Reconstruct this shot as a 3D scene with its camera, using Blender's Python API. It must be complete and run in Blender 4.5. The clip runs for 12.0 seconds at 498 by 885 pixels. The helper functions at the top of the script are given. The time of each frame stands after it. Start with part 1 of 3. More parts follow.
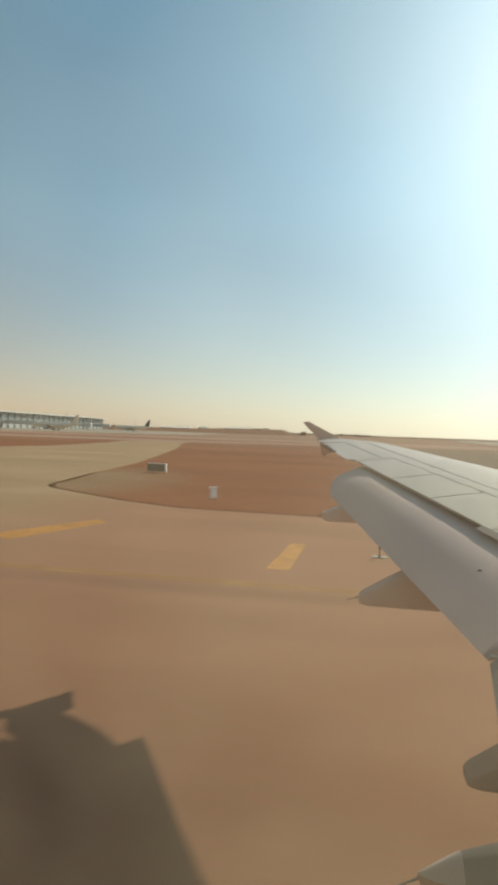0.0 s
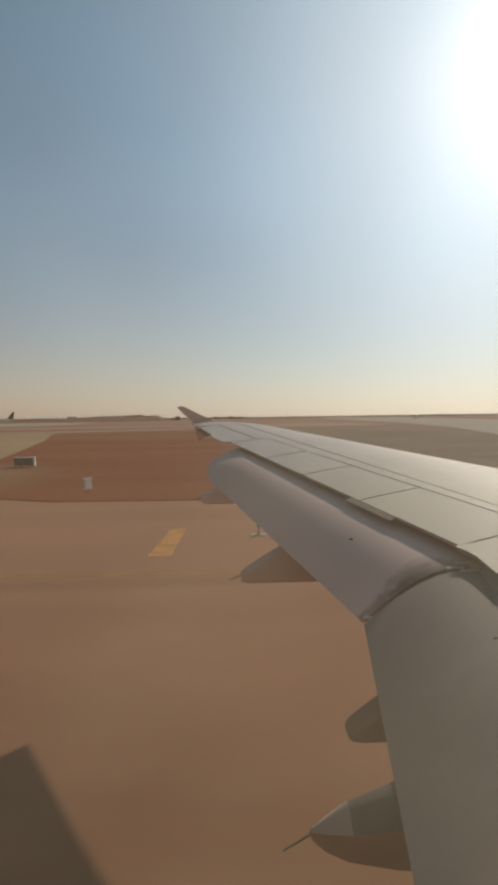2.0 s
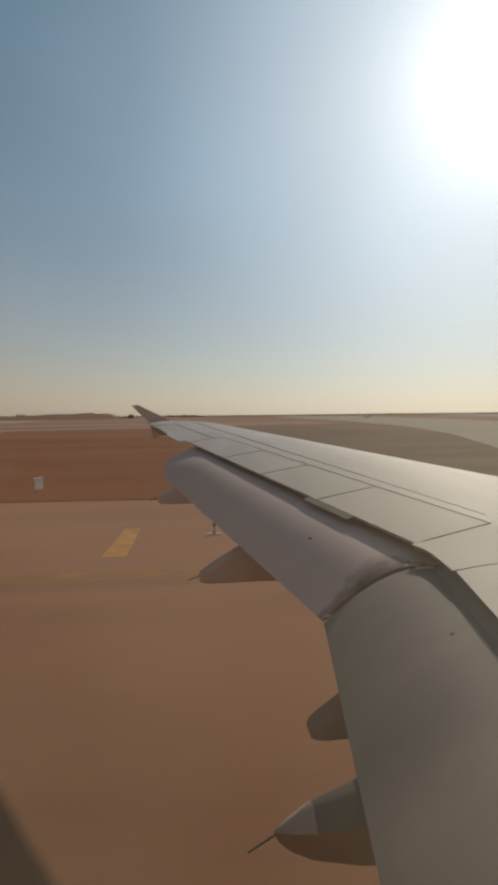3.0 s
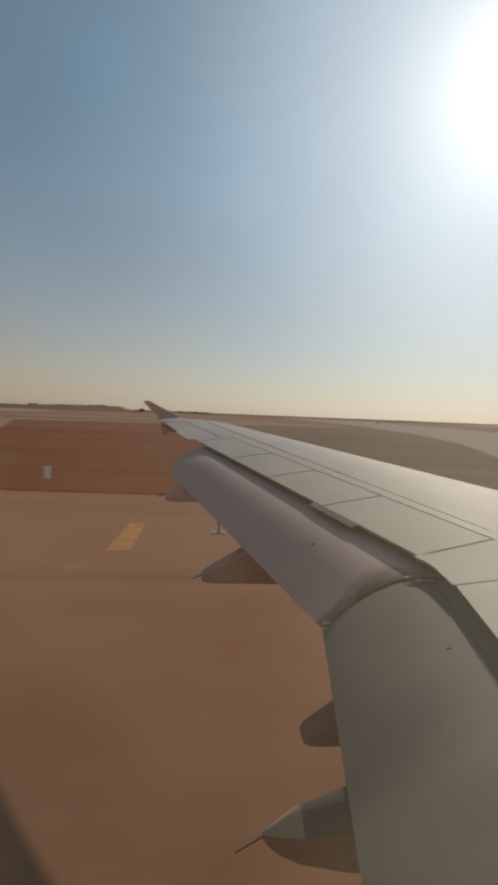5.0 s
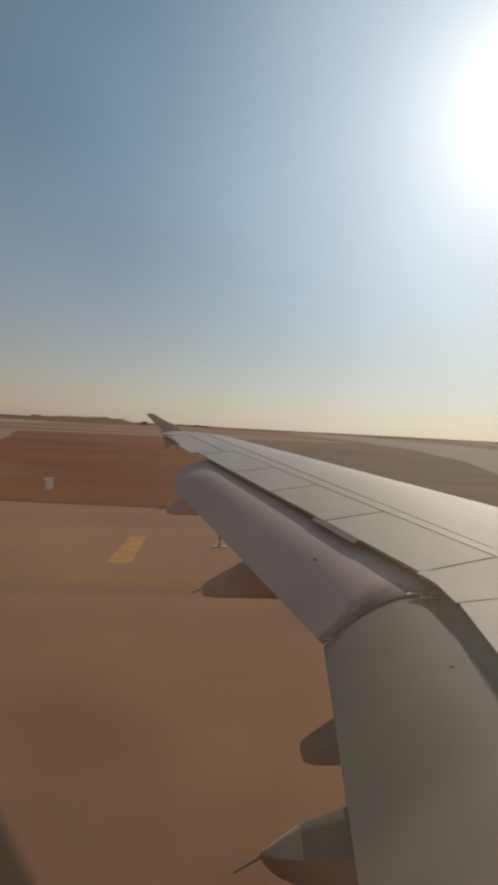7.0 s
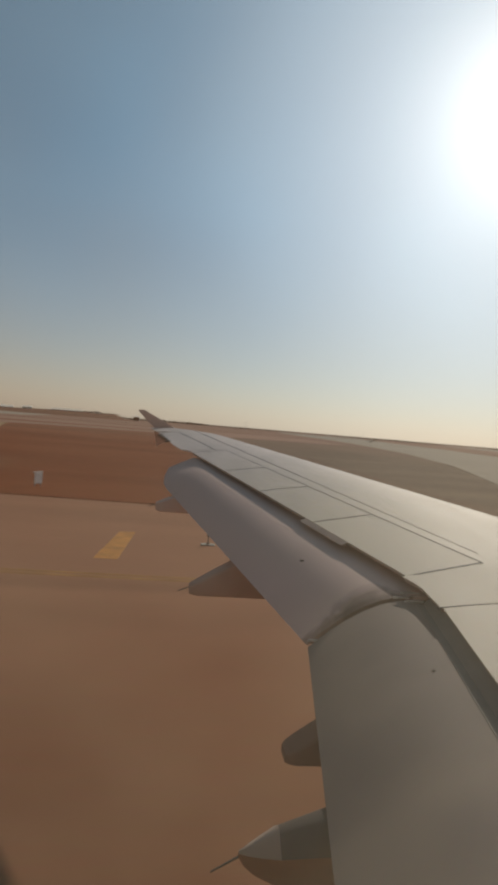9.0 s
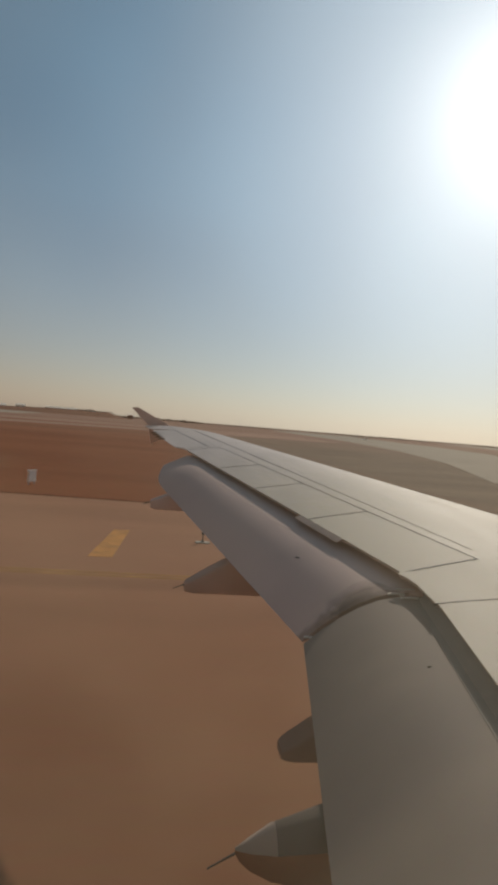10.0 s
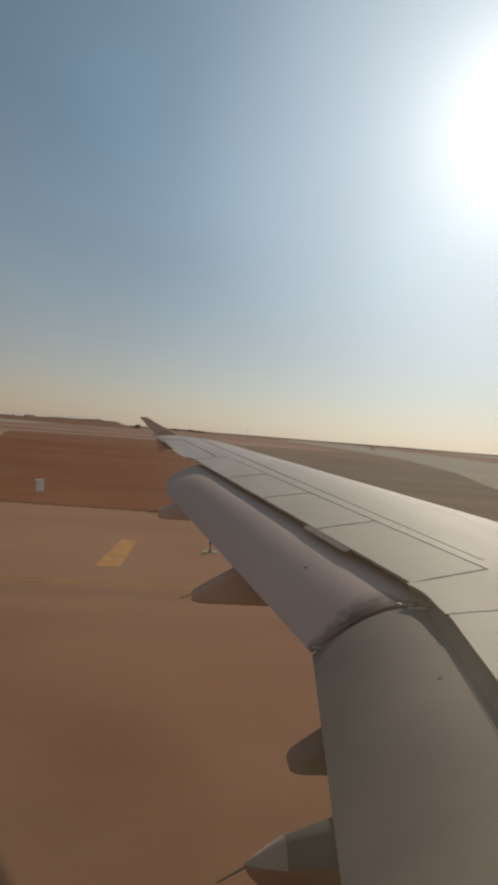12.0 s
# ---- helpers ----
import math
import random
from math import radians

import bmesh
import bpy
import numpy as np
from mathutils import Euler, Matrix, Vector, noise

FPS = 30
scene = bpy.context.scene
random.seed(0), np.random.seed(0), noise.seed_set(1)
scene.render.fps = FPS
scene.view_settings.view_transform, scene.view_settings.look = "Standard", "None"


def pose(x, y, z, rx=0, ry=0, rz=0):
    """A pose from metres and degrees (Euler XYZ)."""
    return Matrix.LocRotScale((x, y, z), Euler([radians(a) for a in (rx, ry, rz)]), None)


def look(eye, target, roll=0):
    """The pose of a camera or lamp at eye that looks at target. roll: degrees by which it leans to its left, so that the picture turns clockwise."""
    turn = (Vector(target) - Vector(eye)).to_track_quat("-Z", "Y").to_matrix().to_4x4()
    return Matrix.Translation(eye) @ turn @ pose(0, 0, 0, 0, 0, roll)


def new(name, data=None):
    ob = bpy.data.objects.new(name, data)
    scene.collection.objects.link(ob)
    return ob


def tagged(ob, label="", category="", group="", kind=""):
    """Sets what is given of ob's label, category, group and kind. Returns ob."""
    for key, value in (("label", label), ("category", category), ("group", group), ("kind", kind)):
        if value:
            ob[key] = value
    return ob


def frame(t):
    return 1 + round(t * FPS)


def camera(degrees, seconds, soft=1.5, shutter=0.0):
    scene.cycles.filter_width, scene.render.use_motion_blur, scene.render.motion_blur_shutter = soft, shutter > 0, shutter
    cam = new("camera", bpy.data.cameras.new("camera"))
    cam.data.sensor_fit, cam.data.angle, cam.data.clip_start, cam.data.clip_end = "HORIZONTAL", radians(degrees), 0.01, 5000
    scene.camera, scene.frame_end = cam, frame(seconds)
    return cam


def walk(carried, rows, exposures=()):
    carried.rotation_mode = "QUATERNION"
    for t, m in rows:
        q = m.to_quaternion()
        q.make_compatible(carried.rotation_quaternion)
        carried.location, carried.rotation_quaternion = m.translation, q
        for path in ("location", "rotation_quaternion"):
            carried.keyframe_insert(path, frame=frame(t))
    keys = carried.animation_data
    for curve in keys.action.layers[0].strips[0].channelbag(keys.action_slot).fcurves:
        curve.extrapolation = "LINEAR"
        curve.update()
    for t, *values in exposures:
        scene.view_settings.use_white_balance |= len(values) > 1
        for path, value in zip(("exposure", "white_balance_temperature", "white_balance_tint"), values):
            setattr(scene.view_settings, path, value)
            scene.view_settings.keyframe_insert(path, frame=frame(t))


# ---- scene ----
# World: x runs forward along the aircraft, y outboard over the wing, z up; the taxiway's surface is z = 0.
cam = camera(45.7, 12.0, soft=4.0)
# seconds, eye (m), yaw to the nose, pitch, lean (degrees)
ROWS = [
    (0.0, 0.042, 0.006, 4.363, -9.54, -1.11, 1.99), (0.5, 0.040, 0.008, 4.364, -2.61, -0.71, -0.09),
    (1.0, 0.045, 0.011, 4.360, -1.47, -2.29, -0.71), (1.5, 0.043, 0.012, 4.359, 1.26, -2.61, -0.31),
    (2.0, 0.040, 0.017, 4.369, 2.53, -2.52, -0.83), (2.5, 0.010, 0.042, 4.373, 6.44, -2.76, -1.74),
    (4.5, -0.024, -0.007, 4.422, 5.86, -2.66, 1.88), (5.0, -0.011, -0.008, 4.421, 6.09, -2.76, 2.29),
    (5.5, -0.011, -0.015, 4.415, 5.97, -2.22, 2.19), (6.0, -0.016, -0.010, 4.409, 6.16, -1.16, 2.06),
    (6.5, -0.003, -0.005, 4.412, 5.98, -1.37, 2.29), (7.0, -0.018, -0.002, 4.414, 5.82, -1.39, 3.07),
    (9.0, -0.011, -0.013, 4.427, 6.64, -1.46, 4.72), (9.5, -0.020, -0.002, 4.421, 7.56, -1.44, 5.49),
    (10.0, -0.017, -0.001, 4.416, 7.21, -1.61, 4.65), (10.5, -0.024, -0.010, 4.419, 7.48, -1.20, 4.61),
    (11.0, -0.016, -0.012, 4.419, 6.85, -0.59, 3.79), (11.5, -0.021, -0.002, 4.418, 6.85, -0.65, 4.19),
    (12.0, -0.027, 0.000, 4.416, 6.46, -0.76, 4.56),
]
walk(cam, [(t, pose(x, y, z, 0, 0, -yaw) @ pose(0, 0, 0, 90 + pitch) @ pose(0, 0, 0, 0, 0, lean))
           for t, x, y, z, yaw, pitch, lean in ROWS],
     exposures=[(0.0, 0.36, 6500, 0), (0.5, 0.15, 6550, 4), (1.0, -0.02, 6600, 8), (2.5, -0.35, 6650, 11), (4.5, -0.47, 6650, 11), (12.0, -0.43, 6650, 11)])

# ---- light: low hazy sun ahead of the wing, dusty sky ----
SUN_AZ, SUN_EL = radians(30.5), radians(27.5)
SUN_DIR = Vector((math.sin(SUN_AZ) * math.cos(SUN_EL), math.cos(SUN_AZ) * math.cos(SUN_EL), math.sin(SUN_EL)))
world = bpy.data.worlds.new("dusty_sky")
scene.world = world
world.use_nodes = True
wn, wl = world.node_tree.nodes, world.node_tree.links
wn.clear()


def math_node(op, a, b):
    n = wn.new("ShaderNodeMath")
    n.operation = op
    for i, v in enumerate((a, b)):
        if isinstance(v, (int, float)):
            n.inputs[i].default_value = v
        else:
            wl.new(v, n.inputs[i])
    return n.outputs[0]


def glow_node(strength, colour):
    n = wn.new("ShaderNodeBackground")
    n.inputs["Color"].default_value = (*colour, 1)
    wl.new(strength, n.inputs["Strength"])
    return n.outputs[0]


def add_shaders(a, b):
    n = wn.new("ShaderNodeAddShader")
    wl.new(a, n.inputs[0])
    wl.new(b, n.inputs[1])
    return n.outputs[0]


sky = wn.new("ShaderNodeTexSky")
sky.sky_type, sky.sun_disc = "NISHITA", False
sky.sun_elevation, sky.sun_rotation = SUN_EL, SUN_AZ
sky.altitude, sky.air_density, sky.dust_density, sky.ozone_density = 0, 1.0, 0.2, 1.0
co = wn.new("ShaderNodeTexCoord")
sep = wn.new("ShaderNodeSeparateXYZ")
wl.new(co.outputs["Generated"], sep.inputs[0])
height = math_node("MAXIMUM", sep.outputs["Z"], 0.0)
low = math_node("SUBTRACT", 1.0, height)
dot = wn.new("ShaderNodeVectorMath")
dot.operation = "DOT_PRODUCT"
dot.inputs[1].default_value = SUN_DIR
wl.new(co.outputs["Generated"], dot.inputs[0])
# brown dust that filters the lowest air
dusty = wn.new("ShaderNodeMix")
dusty.data_type, dusty.blend_type = "RGBA", "MULTIPLY"
dusty.inputs["B"].default_value = (0.77, 0.66, 0.63, 1)
wl.new(math_node("POWER", low, 6.0), dusty.inputs["Factor"])
air = wn.new("ShaderNodeVectorMath")
air.operation = "MULTIPLY"
air.inputs[1].default_value = (0.97, 1.0, 0.98)
wl.new(sky.outputs[0], air.inputs[0])
wl.new(air.outputs["Vector"], dusty.inputs["A"])
# away from the sun the dust turns the air tan
side = wn.new("ShaderNodeMapRange")
side.inputs["From Min"].default_value, side.inputs["From Max"].default_value = 0.85, 0.15
wl.new(dot.outputs["Value"], side.inputs["Value"])
tan_air = wn.new("ShaderNodeMix")
tan_air.data_type, tan_air.blend_type = "RGBA", "MULTIPLY"
tan_air.inputs["B"].default_value = (1.24, 0.90, 0.69, 1)
wl.new(side.outputs["Result"], tan_air.inputs["Factor"])
wl.new(dusty.outputs["Result"], tan_air.inputs["A"])
bg = wn.new("ShaderNodeBackground")
bg.inputs["Strength"].default_value = 0.05
grey_rim = wn.new("ShaderNodeMix")
grey_rim.data_type, grey_rim.blend_type = "RGBA", "MULTIPLY"
grey_rim.inputs["B"].default_value = (0.66, 0.80, 0.95, 1)
wl.new(math_node("POWER", low, 30.0), grey_rim.inputs["Factor"])
wl.new(tan_air.outputs["Result"], grey_rim.inputs["A"])
wl.new(grey_rim.outputs["Result"], bg.inputs["Color"])
# the sun's aureole in the dust
towards = math_node("MAXIMUM", dot.outputs["Value"], 0.0)
near_sun = math_node("MULTIPLY", math_node("POWER", towards, 150.0), 0.75)
wide = math_node("MULTIPLY", math_node("POWER", towards, 16.0), 0.80)
# pale haze that thickens towards the horizon
haze = math_node("MULTIPLY", math_node("POWER", low, 4.0), math_node("SUBTRACT", 0.185, math_node("MULTIPLY", towards, 0.13)))
sunward_haze = math_node("MULTIPLY", math_node("MULTIPLY", math_node("POWER", low, 5.0), math_node("POWER", towards, 3.0)), 0.45)
# thin uneven blue haze higher up
drift = wn.new("ShaderNodeTexNoise")
drift.inputs["Scale"].default_value, drift.inputs["Detail"].default_value = 3.2, 1.0
wl.new(co.outputs["Generated"], drift.inputs["Vector"])
climb = math_node("MINIMUM", math_node("MULTIPLY", height, 3.0), 1.0)
veil = math_node("MULTIPLY", math_node("MULTIPLY", climb, math_node("ADD", towards, 0.36)), math_node("ADD", math_node("MULTIPLY", drift.outputs["Fac"], 0.14), 0.055))
mixed = add_shaders(bg.outputs[0], add_shaders(glow_node(near_sun, (1.0, 0.98, 0.94)), glow_node(wide, (0.95, 1.0, 1.0))))
mixed = add_shaders(mixed, add_shaders(add_shaders(glow_node(haze, (1.28, 0.91, 0.84)), glow_node(sunward_haze, (0.92, 1.0, 0.97))), glow_node(veil, (0.42, 0.90, 1.18))))
out = wn.new("ShaderNodeOutputWorld")
wl.new(mixed, out.inputs["Surface"])

sun = new("sun", bpy.data.lights.new("sun", "SUN"))
sun.data.energy, sun.data.angle, sun.data.color = 2.75, radians(0.6), (1.0, 0.90, 0.76)
sun.matrix_world = look(SUN_DIR * 100, (0, 0, 0))


# ---- materials ----
def material(name, colour, rough=0.6, metal=0.0, vary=0.12, scale=1.0, grain=0.0, grain_scale=60.0, bump=0.0, colour2=None, stretch=(1, 1, 1), coat=0.0):
    """A surface with large uneven stains, fine grain and a little relief, in metres."""
    m = bpy.data.materials.new(name)
    m.use_nodes = True
    n, l = m.node_tree.nodes, m.node_tree.links
    b = n["Principled BSDF"]
    b.inputs["Roughness"].default_value, b.inputs["Metallic"].default_value = rough, metal
    b.inputs["Coat Weight"].default_value = coat
    b.inputs["Specular IOR Level"].default_value = 0.5 if rough < 0.6 else 0.35 if rough < 0.85 else 0.04
    geo = n.new("ShaderNodeNewGeometry")
    mp = n.new("ShaderNodeMapping")
    mp.inputs["Scale"].default_value = stretch
    l.new(geo.outputs["Position"], mp.inputs["Vector"])
    big = n.new("ShaderNodeTexNoise")
    big.inputs["Scale"].default_value, big.inputs["Detail"].default_value, big.inputs["Roughness"].default_value = scale, 5, 0.6
    l.new(mp.outputs[0], big.inputs["Vector"])
    fine = n.new("ShaderNodeTexNoise")
    fine.inputs["Scale"].default_value, fine.inputs["Detail"].default_value = grain_scale, 3
    l.new(mp.outputs[0], fine.inputs["Vector"])
    ramp = n.new("ShaderNodeValToRGB")
    dark = [c * (1 - vary) for c in colour]
    light = list(colour2) if colour2 else [min(1, c * (1 + vary)) for c in colour]
    ramp.color_ramp.elements[0].position, ramp.color_ramp.elements[1].position = 0.3, 0.7
    ramp.color_ramp.elements[0].color, ramp.color_ramp.elements[1].color = (*dark, 1), (*light, 1)
    l.new(big.outputs["Fac"], ramp.inputs["Fac"])
    mix = n.new("ShaderNodeMix")
    mix.data_type, mix.blend_type = "RGBA", "OVERLAY"
    mix.inputs["Factor"].default_value = grain
    l.new(ramp.outputs["Color"], mix.inputs["A"])
    l.new(fine.outputs["Color"], mix.inputs["B"])
    hue = n.new("ShaderNodeHueSaturation")
    hue.inputs["Saturation"].default_value = 1.0
    l.new(mix.outputs["Result"], hue.inputs["Color"])
    l.new(hue.outputs["Color"], b.inputs["Base Color"])
    rr = n.new("ShaderNodeMapRange")
    rr.inputs["To Min"].default_value, rr.inputs["To Max"].default_value = max(0.03, rough - 0.08), min(1, rough + 0.08)
    l.new(big.outputs["Fac"], rr.inputs["Value"])
    l.new(rr.outputs[0], b.inputs["Roughness"])
    if bump:
        bp = n.new("ShaderNodeBump")
        bp.inputs["Strength"].default_value, bp.inputs["Distance"].default_value = bump, 0.02
        l.new(fine.outputs["Fac"], bp.inputs["Height"])
        l.new(bp.outputs[0], b.inputs["Normal"])
    return m


WING_PAINT = material("wing_grey_paint", (0.50, 0.422, 0.315), 0.66, 0.0, 0.10, 1.6, 0.14, 40, 0.02, stretch=(1.6, 0.5, 1))
FLAP_PAINT = material("flap_grey_paint", (0.61, 0.44, 0.385), 0.78, 0.0, 0.06, 0.8, 0.10, 40, 0.02, stretch=(0.5, 2, 1))


def add_mark_or_veil(m, centre, size, shade):
    """A soft patch of its own shape: a mark, or painted sheen or veil."""
    n, l = m.node_tree.nodes, m.node_tree.links
    geo = n.new("ShaderNodeNewGeometry")
    mp = n.new("ShaderNodeMapping")
    mp.vector_type = "TEXTURE"
    mp.inputs["Location"].default_value, mp.inputs["Scale"].default_value = centre, size
    l.new(geo.outputs["Position"], mp.inputs["Vector"])
    wob = n.new("ShaderNodeTexNoise")
    wob.inputs["Scale"].default_value, wob.inputs["Detail"].default_value = 9.0, 3
    l.new(geo.outputs["Position"], wob.inputs["Vector"])
    ln = n.new("ShaderNodeVectorMath")
    ln.operation = "LENGTH"
    l.new(mp.outputs[0], ln.inputs[0])
    add = n.new("ShaderNodeMath")
    add.operation = "ADD"
    l.new(ln.outputs["Value"], add.inputs[0])
    l.new(wob.outputs["Fac"], add.inputs[1])
    rng = n.new("ShaderNodeMapRange")
    rng.inputs["From Min"].default_value, rng.inputs["From Max"].default_value = 1.0, 1.75
    rng.inputs["To Min"].default_value, rng.inputs["To Max"].default_value = 1.0, 0.0
    l.new(add.outputs[0], rng.inputs["Value"])
    mix = n.new("ShaderNodeMix")
    mix.data_type, mix.blend_type = "RGBA", "MULTIPLY"
    b = n["Principled BSDF"]
    l.new(b.inputs["Base Color"].links[0].from_socket, mix.inputs["A"])
    mix.inputs["B"].default_value = (*shade, 1)
    l.new(rng.outputs[0], mix.inputs["Factor"])
    l.new(mix.outputs["Result"], b.inputs["Base Color"])


# two soft dark patches at the outboard flap's inboard end
add_mark_or_veil(FLAP_PAINT, (1.62, 4.64, 3.05), (0.34, 0.22, 1.0), (0.42, 0.41, 0.41))
add_mark_or_veil(FLAP_PAINT, (1.25, 4.60, 2.9), (0.75, 0.10, 1.0), (0.55, 0.52, 0.50))
# sky sheen on the outer wing, painted in as a bluish lift
add_mark_or_veil(WING_PAINT, (0.5, 14.5, 4.0), (9.0, 6.5, 9.0), (1.06, 1.06, 1.30))
# darker and greener than the outboard flap's colour
INNER_FLAP_PAINT = material("greenish_grey_flap", (0.208, 0.166, 0.138), 0.8, 0.0, 0.16, 0.7, 0.10, 40, 0.02, stretch=(0.5, 1.4, 1))
STRIP = material("pinkish_grey_rubber", (0.56, 0.41, 0.33), 0.8, 0.0, 0.1, 3.0, 0.1, 50)
LIP_SEAL = material("brown_grey_rubber", (0.46, 0.355, 0.305), 0.8, 0.0, 0.2, 3.0, 0.1, 50)
CONE_PAINT = material("pale_cone_paint", (0.26, 0.20, 0.162), 0.7, 0.0, 0.1, 3.0, 0.1, 50, 0.02)
FAIRING_PAINT = material("fairing_paint", (0.48, 0.31, 0.245), 0.88, 0.0, 0.1, 2.0, 0.12, 50, 0.02)
# the flap's shade is put into the inner pod's upper colour
FAIRING_TOP_SHADED = material("shaded_fairing_top", (0.125, 0.103, 0.09), 0.85, 0.0, 0.1, 2.0, 0.12, 50, 0.02)
# brown bounce from the ground is put into the keel's colour
KEEL_BOUNCE = material("ground_bounce_paint", (0.26, 0.135, 0.082), 0.9, 0.0, 0.14, 2.5, 0.12, 50, 0.02)
# the next pod's dark tone holds the flap's shade too
FAIRING_SHADED = material("shaded_fairing_paint", (0.22, 0.128, 0.100), 0.88, 0.0, 0.1, 2.0, 0.12, 50, 0.02)
COVE_PAINT = material("cove_primer", (0.20, 0.18, 0.155), 0.75, 0.0, 0.15, 3.0, 0.15, 60, 0.03)
SEAL = material("dark_sealant", (0.09, 0.08, 0.07), 0.7, 0.0, 0.2, 6.0)
BARE = material("bare_aluminium", (0.62, 0.6, 0.57), 0.4, 0.8, 0.08, 3.0)
WHITE_SKIN = material("white_fuselage_paint", (0.78, 0.78, 0.77), 0.4, 0.0, 0.04, 0.6)
RUBBER = material("tyre_rubber", (0.03, 0.03, 0.03), 0.8, 0.0, 0.2, 5.0)
STEEL = material("gear_steel", (0.45, 0.46, 0.47), 0.4, 0.6, 0.1, 4.0)
PAVE = material("tan_concrete", (0.392, 0.202, 0.120), 0.9, 0.0, 0.11, 0.16, 0.06, 9, 0.03, stretch=(0.22, 1, 1))


def add_near_shading(m, edge, soft, shade):
    """Paints lens and window shading into the near pavement, along an uneven border."""
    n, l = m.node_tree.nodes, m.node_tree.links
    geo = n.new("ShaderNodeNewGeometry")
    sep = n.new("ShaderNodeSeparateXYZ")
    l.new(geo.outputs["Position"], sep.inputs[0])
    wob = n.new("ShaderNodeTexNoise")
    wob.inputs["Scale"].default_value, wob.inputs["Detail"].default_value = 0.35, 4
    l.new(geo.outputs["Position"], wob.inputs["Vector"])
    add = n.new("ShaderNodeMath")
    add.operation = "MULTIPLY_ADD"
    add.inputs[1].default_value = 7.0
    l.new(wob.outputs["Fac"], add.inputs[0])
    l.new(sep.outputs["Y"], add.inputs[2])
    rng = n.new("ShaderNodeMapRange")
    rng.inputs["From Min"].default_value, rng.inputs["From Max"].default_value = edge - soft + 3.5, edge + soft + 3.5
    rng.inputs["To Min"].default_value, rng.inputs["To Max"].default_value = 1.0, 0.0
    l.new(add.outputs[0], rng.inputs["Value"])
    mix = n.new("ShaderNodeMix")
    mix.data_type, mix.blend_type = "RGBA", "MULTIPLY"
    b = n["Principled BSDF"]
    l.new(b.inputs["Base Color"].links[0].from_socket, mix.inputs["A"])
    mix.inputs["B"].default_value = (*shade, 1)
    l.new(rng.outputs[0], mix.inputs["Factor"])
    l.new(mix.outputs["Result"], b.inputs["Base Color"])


add_near_shading(PAVE, 10.5, 6.0, (0.70, 0.71, 0.69))
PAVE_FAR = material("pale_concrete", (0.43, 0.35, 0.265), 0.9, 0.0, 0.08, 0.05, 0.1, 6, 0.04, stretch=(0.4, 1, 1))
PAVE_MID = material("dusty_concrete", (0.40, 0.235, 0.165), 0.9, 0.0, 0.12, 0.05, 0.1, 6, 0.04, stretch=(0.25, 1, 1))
SOIL = material("dry_grass_soil", (0.262, 0.088, 0.037), 0.95, 0.0, 0.15, 0.05, 0.15, 3, 0.06, colour2=(0.305, 0.112, 0.050), stretch=(0.3, 1, 1))


def add_haze_tone(m, colour, axis="X", near=5.0, far=30.0):
    """Blends a tone that stands for haze into the colour, along an uneven border."""
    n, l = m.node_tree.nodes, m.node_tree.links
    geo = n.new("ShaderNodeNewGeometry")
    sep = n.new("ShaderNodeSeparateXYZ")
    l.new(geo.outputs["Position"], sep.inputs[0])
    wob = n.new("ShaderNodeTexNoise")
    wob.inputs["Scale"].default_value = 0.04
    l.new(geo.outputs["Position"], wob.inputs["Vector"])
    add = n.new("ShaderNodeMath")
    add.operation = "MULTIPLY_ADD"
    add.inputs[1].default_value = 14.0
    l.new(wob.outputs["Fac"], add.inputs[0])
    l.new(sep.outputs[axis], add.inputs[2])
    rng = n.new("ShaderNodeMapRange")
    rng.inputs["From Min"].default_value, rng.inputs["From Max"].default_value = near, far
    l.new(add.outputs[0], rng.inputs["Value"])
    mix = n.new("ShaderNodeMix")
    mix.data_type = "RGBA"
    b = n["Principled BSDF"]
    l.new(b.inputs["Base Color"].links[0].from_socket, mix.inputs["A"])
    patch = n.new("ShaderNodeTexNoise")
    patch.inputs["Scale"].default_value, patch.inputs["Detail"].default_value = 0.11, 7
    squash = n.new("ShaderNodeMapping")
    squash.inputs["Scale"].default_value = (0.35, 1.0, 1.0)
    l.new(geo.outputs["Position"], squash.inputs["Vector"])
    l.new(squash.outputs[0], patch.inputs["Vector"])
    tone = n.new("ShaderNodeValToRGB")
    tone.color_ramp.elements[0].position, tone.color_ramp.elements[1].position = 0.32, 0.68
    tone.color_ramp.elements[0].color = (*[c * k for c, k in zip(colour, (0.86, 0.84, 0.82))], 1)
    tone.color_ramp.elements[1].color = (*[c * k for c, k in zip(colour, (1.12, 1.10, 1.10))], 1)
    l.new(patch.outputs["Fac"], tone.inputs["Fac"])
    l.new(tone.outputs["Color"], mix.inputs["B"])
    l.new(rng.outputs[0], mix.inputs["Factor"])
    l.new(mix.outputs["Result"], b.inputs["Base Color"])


# greyer soil on the sun's side: glare in the haze, painted in
add_haze_tone(SOIL, (0.235, 0.165, 0.112))
# distance haze painted into the far soil as a paler tone
add_haze_tone(SOIL, (0.37, 0.22, 0.15), "Y", 110.0, 420.0)
# yellowish window veil over the island's tip, painted into the soil
add_mark_or_veil(SOIL, (-23.0, 44.0, 0.0), (9.0, 16.0, 10.0), (1.15, 1.9, 2.4))
# dark tyre streak beside the edge line
add_mark_or_veil(PAVE, (-8.0, 15.7, 0.0), (15.0, 0.62, 5.0), (0.86, 0.87, 0.88))
# the window's veil painted into the pavement's aft part
add_haze_tone(PAVE, (0.41, 0.272, 0.156), "X", -3.0, -14.0)
STRAW = material("dry_grass_blades", (0.18, 0.08, 0.04), 0.9, 0.0, 0.2, 1.5, 0.2, 30, colour2=(0.23, 0.11, 0.06))
